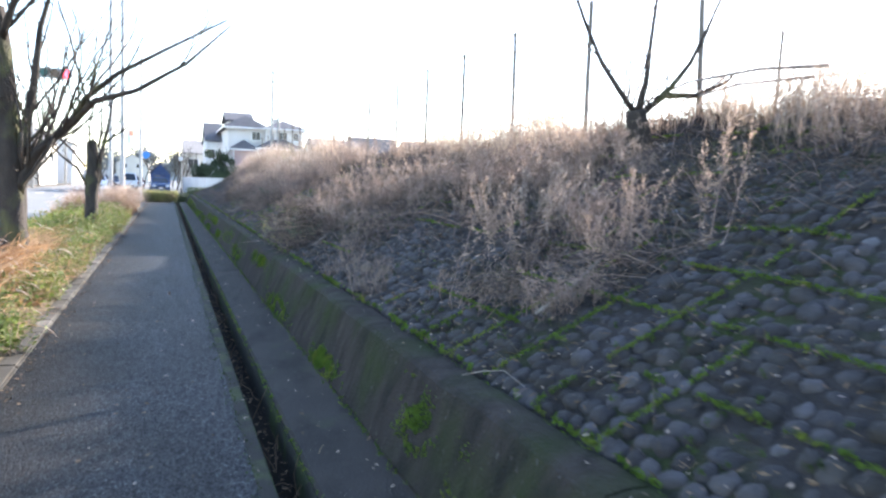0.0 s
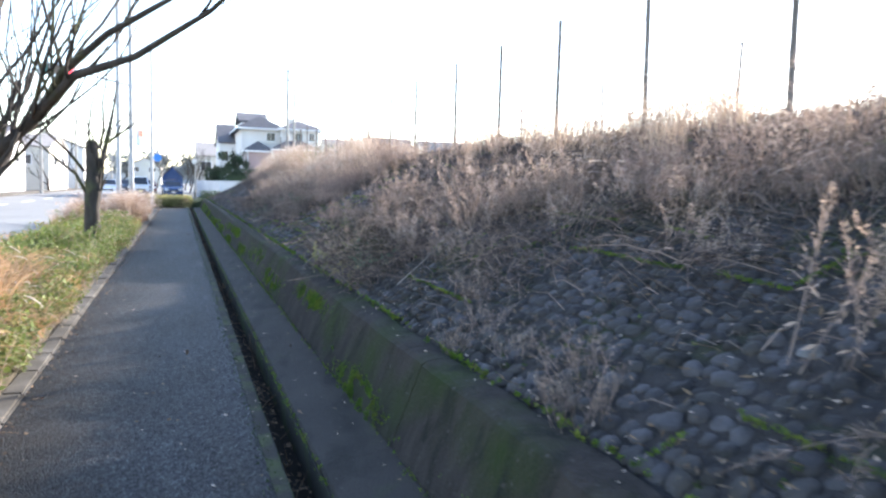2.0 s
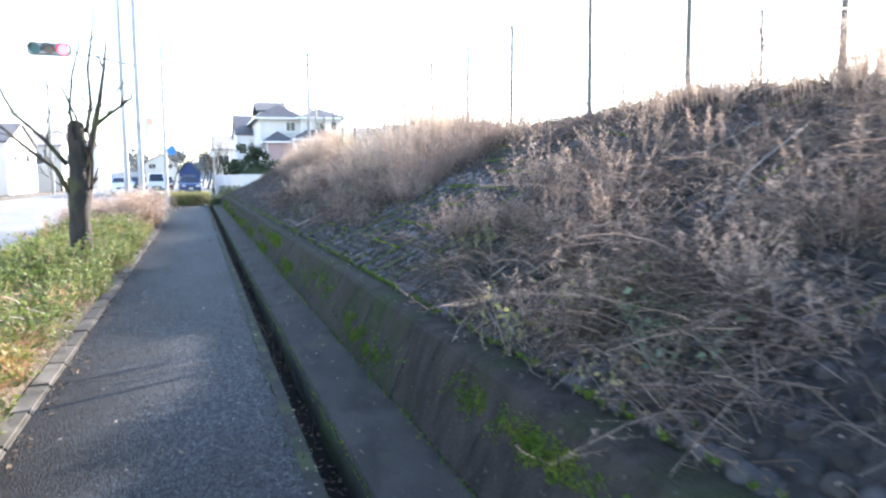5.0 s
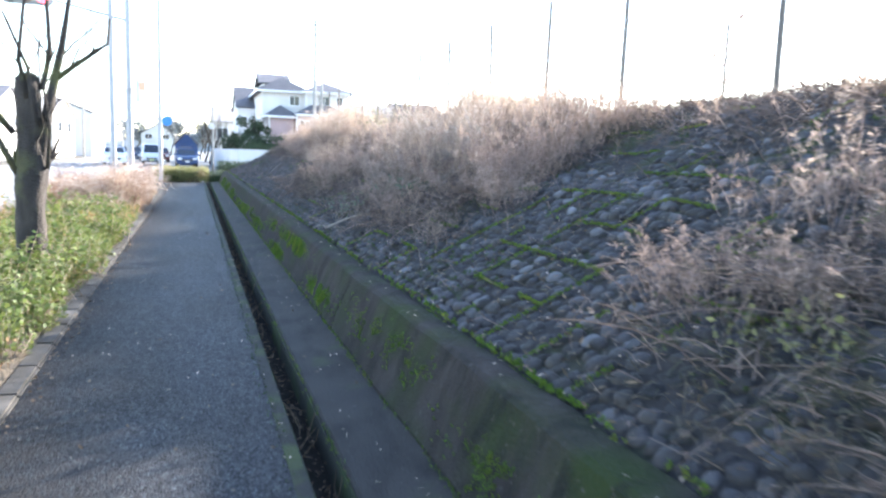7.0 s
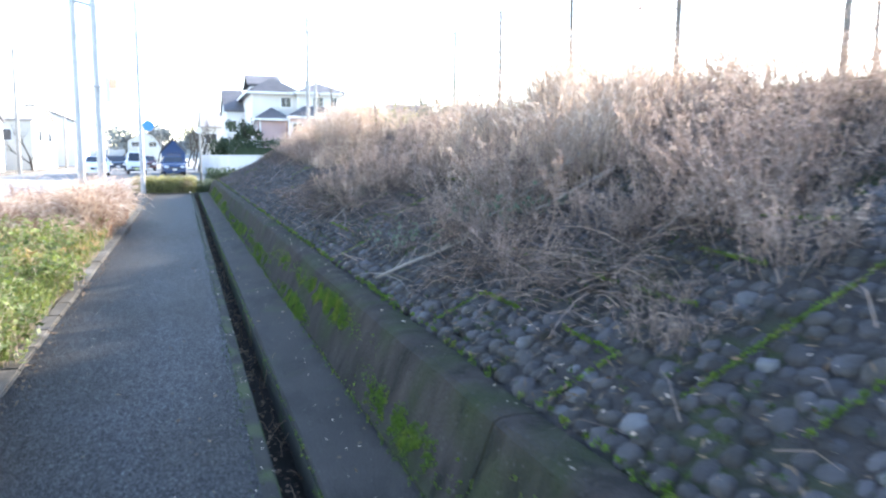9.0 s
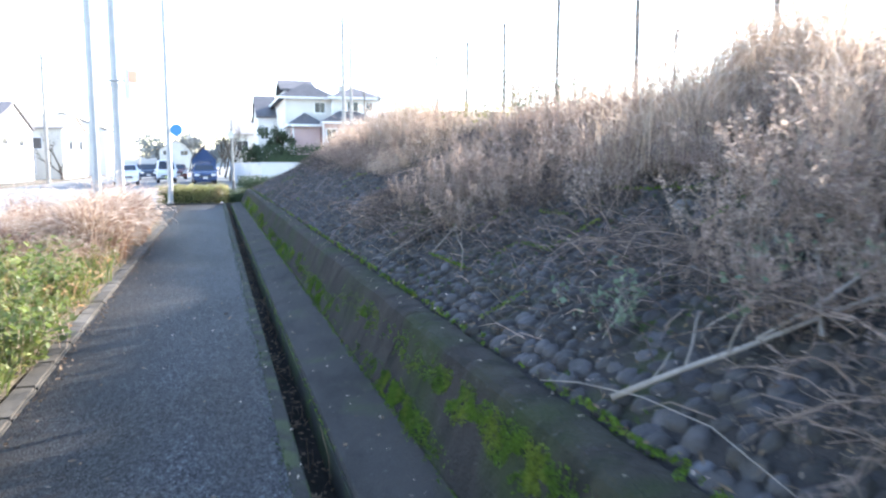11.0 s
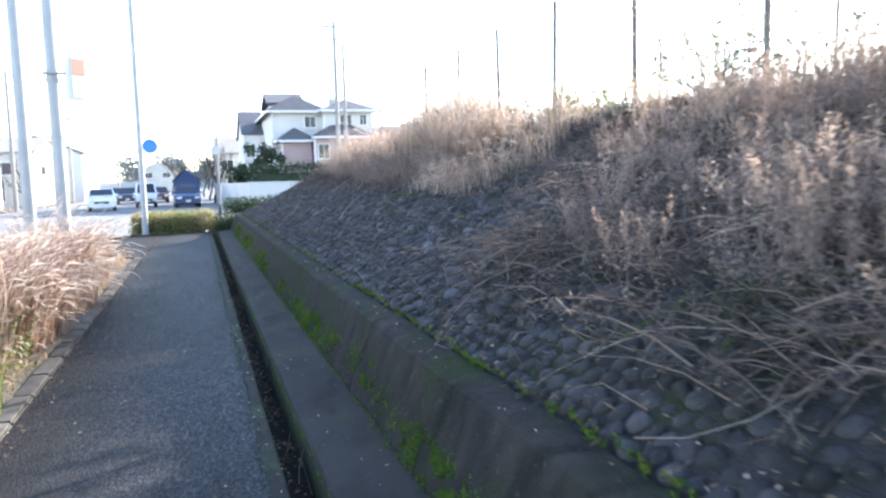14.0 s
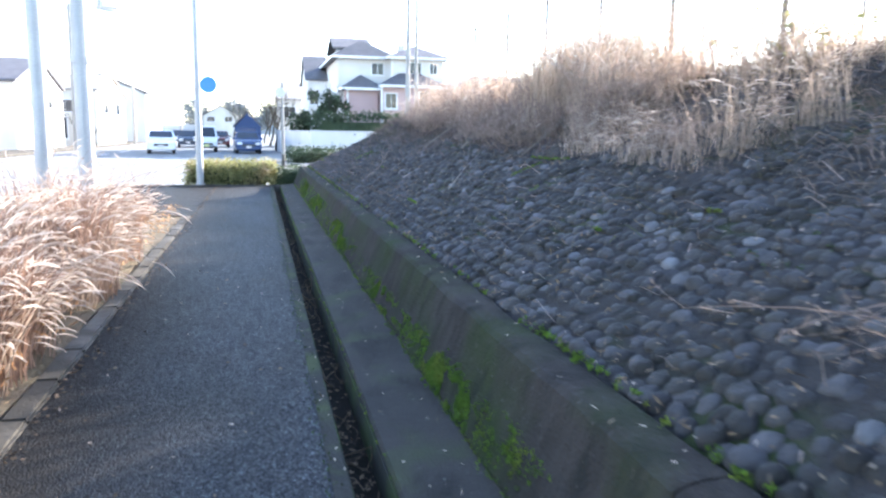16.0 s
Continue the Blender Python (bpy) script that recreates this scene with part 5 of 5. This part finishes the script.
# ---- buildings ----
def window(parent, x, y, z, w, h, facing="y", depth=.06):
    """A framed window proud of a wall that faces -y, or +x."""
    if facing == "y":
        fr = part("window", bm_box(x - w / 2 - .07, x + w / 2 + .07, y - depth, y + .05, z - .07, z + h + .07), M_FRAME, parent)
        for k in (0, 1):
            part("pane", bm_box(x - w / 2 + k * w / 2 + .02, x + k * w / 2 - .02, y - depth - .012, y - depth + .004, z, z + h), M_GLASS, fr)
        part("sill", bm_box(x - w / 2 - .12, x + w / 2 + .12, y - depth - .06, y, z - .12, z - .072), M_FRAME, fr)
    else:
        fr = part("window", bm_box(x - .05, x + depth, y - w / 2 - .07, y + w / 2 + .07, z - .07, z + h + .07), M_FRAME, parent)
        for k in (0, 1):
            part("pane", bm_box(x + depth - .004, x + depth + .012, y - w / 2 + k * w / 2 + .02, y + k * w / 2 - .02, z, z + h), M_GLASS, fr)
        part("sill", bm_box(x, x + depth + .06, y - w / 2 - .12, y + w / 2 + .12, z - .12, z - .072), M_FRAME, fr)


def hip_roof(parent, x0, x1, y0, y1, z, top, material, over=.45, name="roof"):
    x0, x1, y0, y1 = x0 - over, x1 + over, y0 - over, y1 + over
    w, d = x1 - x0, y1 - y0
    if w > d:
        a, b = (x0 + d / 2, (y0 + y1) / 2, top), (x1 - d / 2, (y0 + y1) / 2, top)
    else:
        a, b = ((x0 + x1) / 2, y0 + w / 2, top), ((x0 + x1) / 2, y1 - w / 2 + .01, top)
    low = [(x0, y0, z), (x1, y0, z), (x1, y1, z), (x0, y1, z)]
    up = [(p[0], p[1], z + .14) for p in low]
    pts = low + up + [a, b]
    if w > d:
        fs = [(4, 5, 9, 8), (5, 6, 9), (6, 7, 8, 9), (7, 4, 8)]
    else:
        fs = [(4, 5, 8), (5, 6, 9, 8), (6, 7, 9), (7, 4, 8, 9)]
    r = part(name, bm_poly(pts, [(3, 2, 1, 0), (0, 1, 5, 4), (1, 2, 6, 5), (2, 3, 7, 6), (3, 0, 4, 7)] + fs), material, parent)
    part("fascia", bm_box(x0 - .02, x1 + .02, y0 - .03, y0 - .004, z - .04, z + .12), M_FRAME, r)
    part("fascia", bm_box(x0 - .03, x0 - .004, y0, y1, z - .04, z + .12), M_FRAME, r)


def gable_roof(parent, x0, x1, y0, y1, z, top, material, axis="y", over=.2):
    x0, x1, y0, y1 = x0 - over, x1 + over, y0 - over, y1 + over
    t, bm = .16, bmesh.new()
    (a0, a1), (b0, b1) = ((x0, x1), (y0, y1)) if axis == "y" else ((y0, y1), (x0, x1))
    mid = (a0 + a1) / 2
    for a in (a0, a1):
        vs = [bm.verts.new((p, b, q) if axis == "y" else (b, p, q)) for b in (b0, b1) for p, q in ((a, z), (mid, top - t), (mid, top), (a, z + t))]
        for f in ((0, 1, 2, 3), (7, 6, 5, 4), (0, 4, 5, 1), (1, 5, 6, 2), (2, 6, 7, 3), (3, 7, 4, 0)):
            bm.faces.new([vs[i] for i in f])
    bmesh.ops.recalc_face_normals(bm, faces=bm.faces)
    return part("roof", bm, material, parent)


def pink_house():
    th = tagged(empty("house", pose(0, 0, 0)), "two-storey house, white above and pink below, grey hipped roofs", "house")
    part("wall", bm_box(5.5, 9.1, 76, 86, -.2, 6.5), M_WHITE, th)
    part("wall", bm_box(9.104, 12.7, 75.2, 86, -.2, 6.5), M_WHITE, th)
    part("lower_wall", bm_box(5.9, 8.0, 74.4, 75.996, -.2, 4.4), M_PINK, th)
    part("lower_wall", bm_box(8.104, 12.1, 73.6, 75.196, -.2, 4.6), M_PINK, th)
    hip_roof(th, 5.5, 9.1, 76, 86, 6.5, 7.95, M_ROOF, .5)
    hip_roof(th, 9.2, 12.7, 75.2, 86, 6.5, 7.6, M_ROOF, .5)
    part("dormer", bm_box(5.7, 8.0, 79, 84, 6.6, 7.35), M_WHITE, th)
    gable_roof(th, 5.7, 8.0, 79, 84, 7.354, 8.5, M_ROOF, "x", .3)
    hip_roof(th, 5.9, 8.0, 74.4, 76.4, 4.3, 5.35, M_ROOF, .4, "porch_roof")
    hip_roof(th, 8.4, 12.1, 73.6, 75.8, 4.5, 5.5, M_ROOF, .4, "porch_roof")
    window(th, 8.2, 76, 5.45, .8, .75)
    window(th, 10.7, 75.2, 5.55, .85, .7)
    window(th, 12.0, 75.2, 5.55, .5, .7)
    window(th, 8.75, 73.6, 3.1, .75, .95)
    window(th, 11.0, 73.6, 2.9, .6, 1.3)
    part("corner_trim", bm_box(9.02, 9.16, 75.13, 75.196, 4.6, 6.5), M_FRAME, th)
    part("corner_trim", bm_box(8.06, 8.2, 73.54, 73.596, -.2, 4.5), M_FRAME, th)
    part("corner_trim", bm_box(5.86, 6.0, 74.34, 74.396, -.2, 4.3), M_FRAME, th)
    part("chimney", bm_box(10.4, 10.9, 80, 80.5, 7.0, 8.0), M_CREAM, th)


pink_house()


def plain_house(x0, x1, y0, y1, eave, top, wall, roof, axis, label, wins=(), side=()):
    th = tagged(empty("house"), label, "house", "houses along the road")
    part("wall", bm_box(x0, x1, y0, y1, -.2, eave), wall, th)
    if axis == "y":
        part("gable", prism_y([(x0, eave), (x1, eave), ((x0 + x1) / 2, top - .2)], y0, y1), wall, th)
    else:
        bm = bm_poly([(x, y, z) for x in (x0, x1) for y, z in ((y0, eave), (y1, eave), ((y0 + y1) / 2, top - .2))], [(0, 1, 2), (5, 4, 3), (0, 3, 4, 1), (1, 4, 5, 2), (2, 5, 3, 0)])
        bmesh.ops.recalc_face_normals(bm, faces=bm.faces)
        part("gable", bm, wall, th)
    gable_roof(th, x0, x1, y0, y1, eave, top, roof, axis)
    for x, z, w, h in wins:
        window(th, x, y0, z, w, h)
    for y, z, w, h in side:
        window(th, x1, y, z, w, h, "x")
    return th


plain_house(3.9, 5.5, 84, 92, 5.4, 7.7, M_WHITE, M_ROOF, "x", "narrow white house with a steep dark roof", ((4.4, 3.6, .7, 1.0),))
plain_house(2.0, 4.2, 98, 108, 4.4, 6.4, M_CREAM, M_ROOFBROWN, "x", "low cream house with a brown roof", ((3.0, 2.8, 1.2, 1.0),))
plain_house(20, 27, 108, 118, 5.6, 8.2, M_CREAM, M_ROOFBROWN, "x", "cream house behind the embankment", ((22, 3.6, 1.6, 1.1), (25, 3.6, 1.6, 1.1)))
plain_house(30, 38, 124, 134, 6.6, 9.8, M_WHITE, M_ROOF, "x", "far white house behind the embankment", ((33, 3.6, 1.6, 1.1),))
plain_house(34, 44, 104, 116, 5.4, 8.4, M_CREAM, M_ROOF, "x", "far cream house beyond the field", ((38, 3.6, 1.6, 1.1),))
# houses and shops across the road
plain_house(-25, -15.5, 44, 55, 4.6, 6.6, M_WHITE, M_ROOFBROWN, "y", "white two-storey house across the road", ((-22.5, 3.2, 1.5, 1.0), (-18.5, 3.2, 1.5, 1.0), (-22.5, .7, 1.6, 1.5), (-18.5, .7, 1.6, 1.5)), ((47, 3.2, 1.5, 1.0), (51.5, 3.2, 1.5, 1.0), (47, .6, 1.8, 1.6), (51.5, .6, 1.8, 1.6)))
plain_house(-24, -15.2, 60, 71, 4.9, 7.0, M_CREAM, M_ROOFBROWN, "y", "cream two-storey house across the road", ((-21, 3.3, 1.5, 1.0), (-18, 3.3, 1.5, 1.0), (-20, .7, 2.2, 1.6)), ((63, 3.3, 1.5, 1.0), (67.5, 3.3, 1.5, 1.0), (64, .5, 2.4, 1.8)))
plain_house(-23, -14.8, 76, 88, 4.2, 6.2, M_WHITE, M_ROOF, "x", "white house with a grey roof across the road", ((-20.5, 2.8, 1.5, 1.0), (-17, 2.8, 1.5, 1.0), (-18.5, .6, 2.2, 1.6)), ((79, 2.8, 1.5, 1.0), (84, 2.8, 1.5, 1.0)))
plain_house(-24, -13.5, 94, 108, 4.6, 6.4, M_CREAM, M_ROOFBROWN, "x", "cream shop building across the road", ((-20, 2.8, 1.5, 1.0), (-16, 2.8, 1.5, 1.0), (-18, .5, 4.2, 1.8)), ((98, 2.8, 1.8, 1.0), (104, 2.8, 1.8, 1.0)))
plain_house(-22, -12.5, 116, 130, 5.4, 7.6, M_WHITE, M_ROOF, "y", "white far house along the road", ((-19, 3.2, 1.5, 1.0), (-15.5, 3.2, 1.5, 1.0), (-17, .6, 3, 1.6)))
plain_house(-11, -4, 186, 198, 4.4, 6.6, M_CREAM, M_ROOF, "y", "cream far house at the bend of the road", ((-9.5, 3.2, 1.5, 1.0), (-6, 3.2, 1.5, 1.0)))
plain_house(-46, -34, 40, 56, 5.4, 8.0, M_CREAM, M_ROOFBROWN, "y", "cream house in the second row", ((-43, 3.2, 1.5, 1.0), (-38, 3.2, 1.5, 1.0)))
plain_house(-26, -16, 26, 38, 4.6, 6.8, M_WHITE, M_ROOFBROWN, "y", "white house with a brown roof across the road", ((-23, 3.2, 1.5, 1.0), (-19, 3.2, 1.5, 1.0)), ((29, 3.2, 1.5, 1.0), (34, 3.2, 1.5, 1.0), (31, .5, 3, 1.7)))

th = tagged(empty("blue_shed", pose(-.75, 84.5, -.16)), "dark blue shed with a pointed roof", "shed")
part("wall", bm_box(-1.0, 1.0, 0, 3.4, 0, 1.9), M_SHED, th)
part("gable", prism_y([(-1.0, 1.904), (1.0, 1.904), (0, 2.95)], 0, 3.4), M_SHED, th)
gable_roof(th, -1.0, 1.0, 0, 3.4, 1.84, 3.2, M_ROOF, "y", .12)
part("door", bm_box(-.6, .6, -.04, -.004, 0, 1.8), M_CARBLUE, th)

gw = structure(empty("garden_wall"), "white rendered garden wall with a coping", "garden wall")
part("panel", bm_box(3.2, 12, 70, 70.18, -.2, 1.45), M_WHITE, gw)
part("coping", bm_box(3.16, 12.0, 69.96, 70.22, 1.454, 1.52), M_WHITE, gw)
part("panel", bm_poly([(3.2, 70, -.2), (1.5, 86, -.2), (1.68, 86, -.2), (3.38, 70.19, -.2), (3.2, 70, 1.5), (1.5, 86, 1.5), (1.68, 86, 1.5), (3.38, 70.19, 1.5)], [(0, 1, 5, 4), (1, 2, 6, 5), (2, 3, 7, 6), (4, 5, 6, 7)]), M_WHITE, gw)
hedge("garden_hedge", 3.5, 12, 70.4, 71.5, -.1, 2.42, 5200, M_HEDGE, .16, "tall dark clipped hedge behind the white wall")
hedge("verge_shrub", 1.6, 4.6, 62, 66, -.15, .45, 2200, M_HEDGE, .12, "low dark shrubs on the verge")


def leafy_tree(name, x, y, height, crown, n, material, leaf, label, z=0):
    th = tagged(empty(name, pose(x, y, z - .15)), label, "tree")
    st, lv = Soup(), Soup()
    grow(st, np.array((0, 0, 0.0)), np.array((0, 0, 1.0)), height * .03, height * .45, 3, .1, .35, (2, 3))
    o = new("trunk", st.mesh("trunk", M_BARK, True))
    o.parent = th
    lobes = [np.array((rng.normal(0, crown * .4), rng.normal(0, crown * .4), height * rng.uniform(.45, .95))) for _ in range(12)]
    for _ in range(n):
        c = lobes[int(rng.integers(12))]
        p = c + unit(rng.normal(0, 1, 3)) * crown * .42 * rng.uniform(.5, 1.1)
        e = unit(rng.normal(0, 1, 3))
        lv.leaf(p, e, unit(np.cross(e, rng.normal(0, 1, 3))), leaf * rng.uniform(.7, 1.3), leaf * .35)
    o = new("crown", lv.mesh("crown", material))
    o.parent = th


leafy_tree("evergreen_tree", 4.5, 73.4, 4.2, .9, 1500, M_HEDGE, .22, "dark evergreen garden tree behind the hedge")
leafy_tree("evergreen_tree", 3.2, 79, 3.0, .9, 1200, M_HEDGE, .22, "dark evergreen garden tree by the white wall")
for x, y, hgt in ((1.5, 88, 4.2), (1.8, 94, 4.6), (1.2, 104, 5.0), (2.2, 112, 5.5), (.8, 124, 5.5), (-1.5, 138, 6.0), (-4, 150, 6.0), (-13.0, 90, 4)):
    th = tagged(empty("bare_tree", pose(x, y, -.15)), "bare winter tree beside the road", "tree", "bare roadside trees")
    s = Soup()
    grow(s, np.array((0, 0, 0.0)), np.array((0, 0, 1.0)), .12, hgt * .45, 4, .15, .4, (2, 3))
    o = new("crown", s.mesh("crown", M_BARK))
    o.parent = th


# ---- cars ----
def car(x, y, yaw, paint, label, van=False):
    th = tagged(empty("car", pose(x, y, -.16, 0, 0, yaw)), label, "car", "cars waiting on the road")
    L, W = (3.5, 1.5) if van else (4.3, 1.72)
    if van:
        prof = [(-L / 2, .3), (L / 2, .3), (L / 2, .95), (L / 2 - .1, 1.85), (-L / 2 + .75, 1.88), (-L / 2 + .15, 1.05), (-L / 2, .9)]
    else:
        prof = [(-L / 2, .3), (L / 2, .3), (L / 2, .9), (L / 2 - .15, 1.0), (L / 2 - .75, 1.5), (-.35, 1.52), (-1.05, 1.02), (-L / 2 + .1, .85), (-L / 2, .6)]
    n = len(prof)
    pts = []
    for sx in (-1, 1):
        for yy, zz in prof:
            inset = .12 if zz > 1.2 else 0
            pts.append((sx * (W / 2 - inset), yy, zz))
    bm = bm_poly(pts, [tuple(reversed(range(n))), tuple(range(n, 2 * n))] + [(i, (i + 1) % n, (i + 1) % n + n, i + n) for i in range(n)])
    bmesh.ops.recalc_face_normals(bm, faces=bm.faces)
    bmesh.ops.bevel(bm, geom=bm.edges[:], offset=.05, segments=2, affect="EDGES")
    part("body", bm, paint, th, smooth=False)
    if van:
        a, b = (-L / 2 + .17, 1.1), (-L / 2 + .68, 1.78)
    else:
        a, b = (-1.0, 1.06), (-.42, 1.46)
    w0, w1 = W / 2 - .12, W / 2 - .2
    part("windscreen", bm_poly([(-w0, a[0] - .02, a[1] + .01), (w0, a[0] - .02, a[1] + .01), (w1, b[0] - .02, b[1] + .01), (-w1, b[0] - .02, b[1] + .01)], [(0, 1, 2, 3)]), M_GLASS, th)
    for sx in (-1, 1):
        part("side_window", bm_box(sx * (W / 2 - .09) - .03, sx * (W / 2 - .09) + .03, -.5, 1.2, 1.1, 1.42 if not van else 1.6), M_GLASS, th)
        part("headlight", bm_box(sx * (W / 2 - .25) - .17, sx * (W / 2 - .25) + .17, -L / 2 - .02, -L / 2 + .1, .62, .78, .03), M_LAMP, th)
        part("mirror", bm_box(sx * (W / 2 + .08) - .08, sx * (W / 2 + .08) + .08, -L / 4 - .06, -L / 4 + .03, .98, 1.12, .02), paint, th)
        for yy in (-L / 2 + .7, L / 2 - .75):
            wh = part("wheel", bm_cyl((sx * (W / 2 - .2), yy, .31), (sx * (W / 2 + .005), yy, .31), .31, .31, 20), M_TYRE, th)
            part("rim", bm_cyl((sx * (W / 2 + .004), yy, .31), (sx * (W / 2 + .014), yy, .31), .19, .19, 16), M_RIM, wh)
    part("grille", bm_box(-.45, .45, -L / 2 - .015, -L / 2 + .05, .5, .66), M_DARKFRAME, th)
    part("bumper", bm_box(-W / 2 + .05, W / 2 - .05, -L / 2 - .04, -L / 2 + .1, .28, .46, .03), M_DARKFRAME if van else paint, th)
    part("number_plate", bm_box(-.17, .17, -L / 2 - .055, -L / 2 - .042, .4, .56), M_PLATE if van else M_WHITE, th)


car(-.75, 79, 4, M_CARBLUE, "dark blue car waiting in front of the shed")
car(-6.3, 77, 6, M_CARWHITE, "white car waiting on the sunlit road")
car(-6.2, 95, 6, M_CARDARK, "dark car in the waiting row")
car(-3.75, 82, 5, M_CARWHITE, "small white van waiting on the road", True)
car(-3.6, 98, 5, M_CARRED, "dark red car behind the van")
car(-9.8, 120, 4, M_CARDARK, "dark car further along the road")

# road markings
structure(part("stop_line", bm_box(-7.4, .6, 67.0, 67.4, -.156, -.152), M_LINE, None), "white stop line on the road", "road marking")
for k in range(14):
    structure(part("lane_line", bm_box(-9.2, -9.05, 6 + k * 8, 10 + k * 8, -.156, -.152), M_LINE, None), "white lane line on the road", "road marking")
structure(part("far_pavement", bm_box(-15.0, -12.6, -40, 200, -.155, -.02, .02), M_KERB, None), "pale pavement across the road", "pavement")

# ---- distance ----
hill = []
for k in range(81):
    x = -420 + k * 14
    z = 10 + 9 * noise.noise((x * .012, 0, 0)) + 5 * noise.noise((x * .05, 3, 0)) + 1.6 * noise.noise((x * .3, 5, 0))
    hill.append((x, max(3, z)))
hv, hf = [], []
for k, (x, z) in enumerate(hill):
    hv += [(x, 420, -2), (x, 430, z * .8), (x, 460, z), (x, 520, -2)]
    if k:
        b = 4 * (k - 1)
        hf += [(b + i, b + 4 + i, b + 5 + i, b + 1 + i) for i in range(3)]
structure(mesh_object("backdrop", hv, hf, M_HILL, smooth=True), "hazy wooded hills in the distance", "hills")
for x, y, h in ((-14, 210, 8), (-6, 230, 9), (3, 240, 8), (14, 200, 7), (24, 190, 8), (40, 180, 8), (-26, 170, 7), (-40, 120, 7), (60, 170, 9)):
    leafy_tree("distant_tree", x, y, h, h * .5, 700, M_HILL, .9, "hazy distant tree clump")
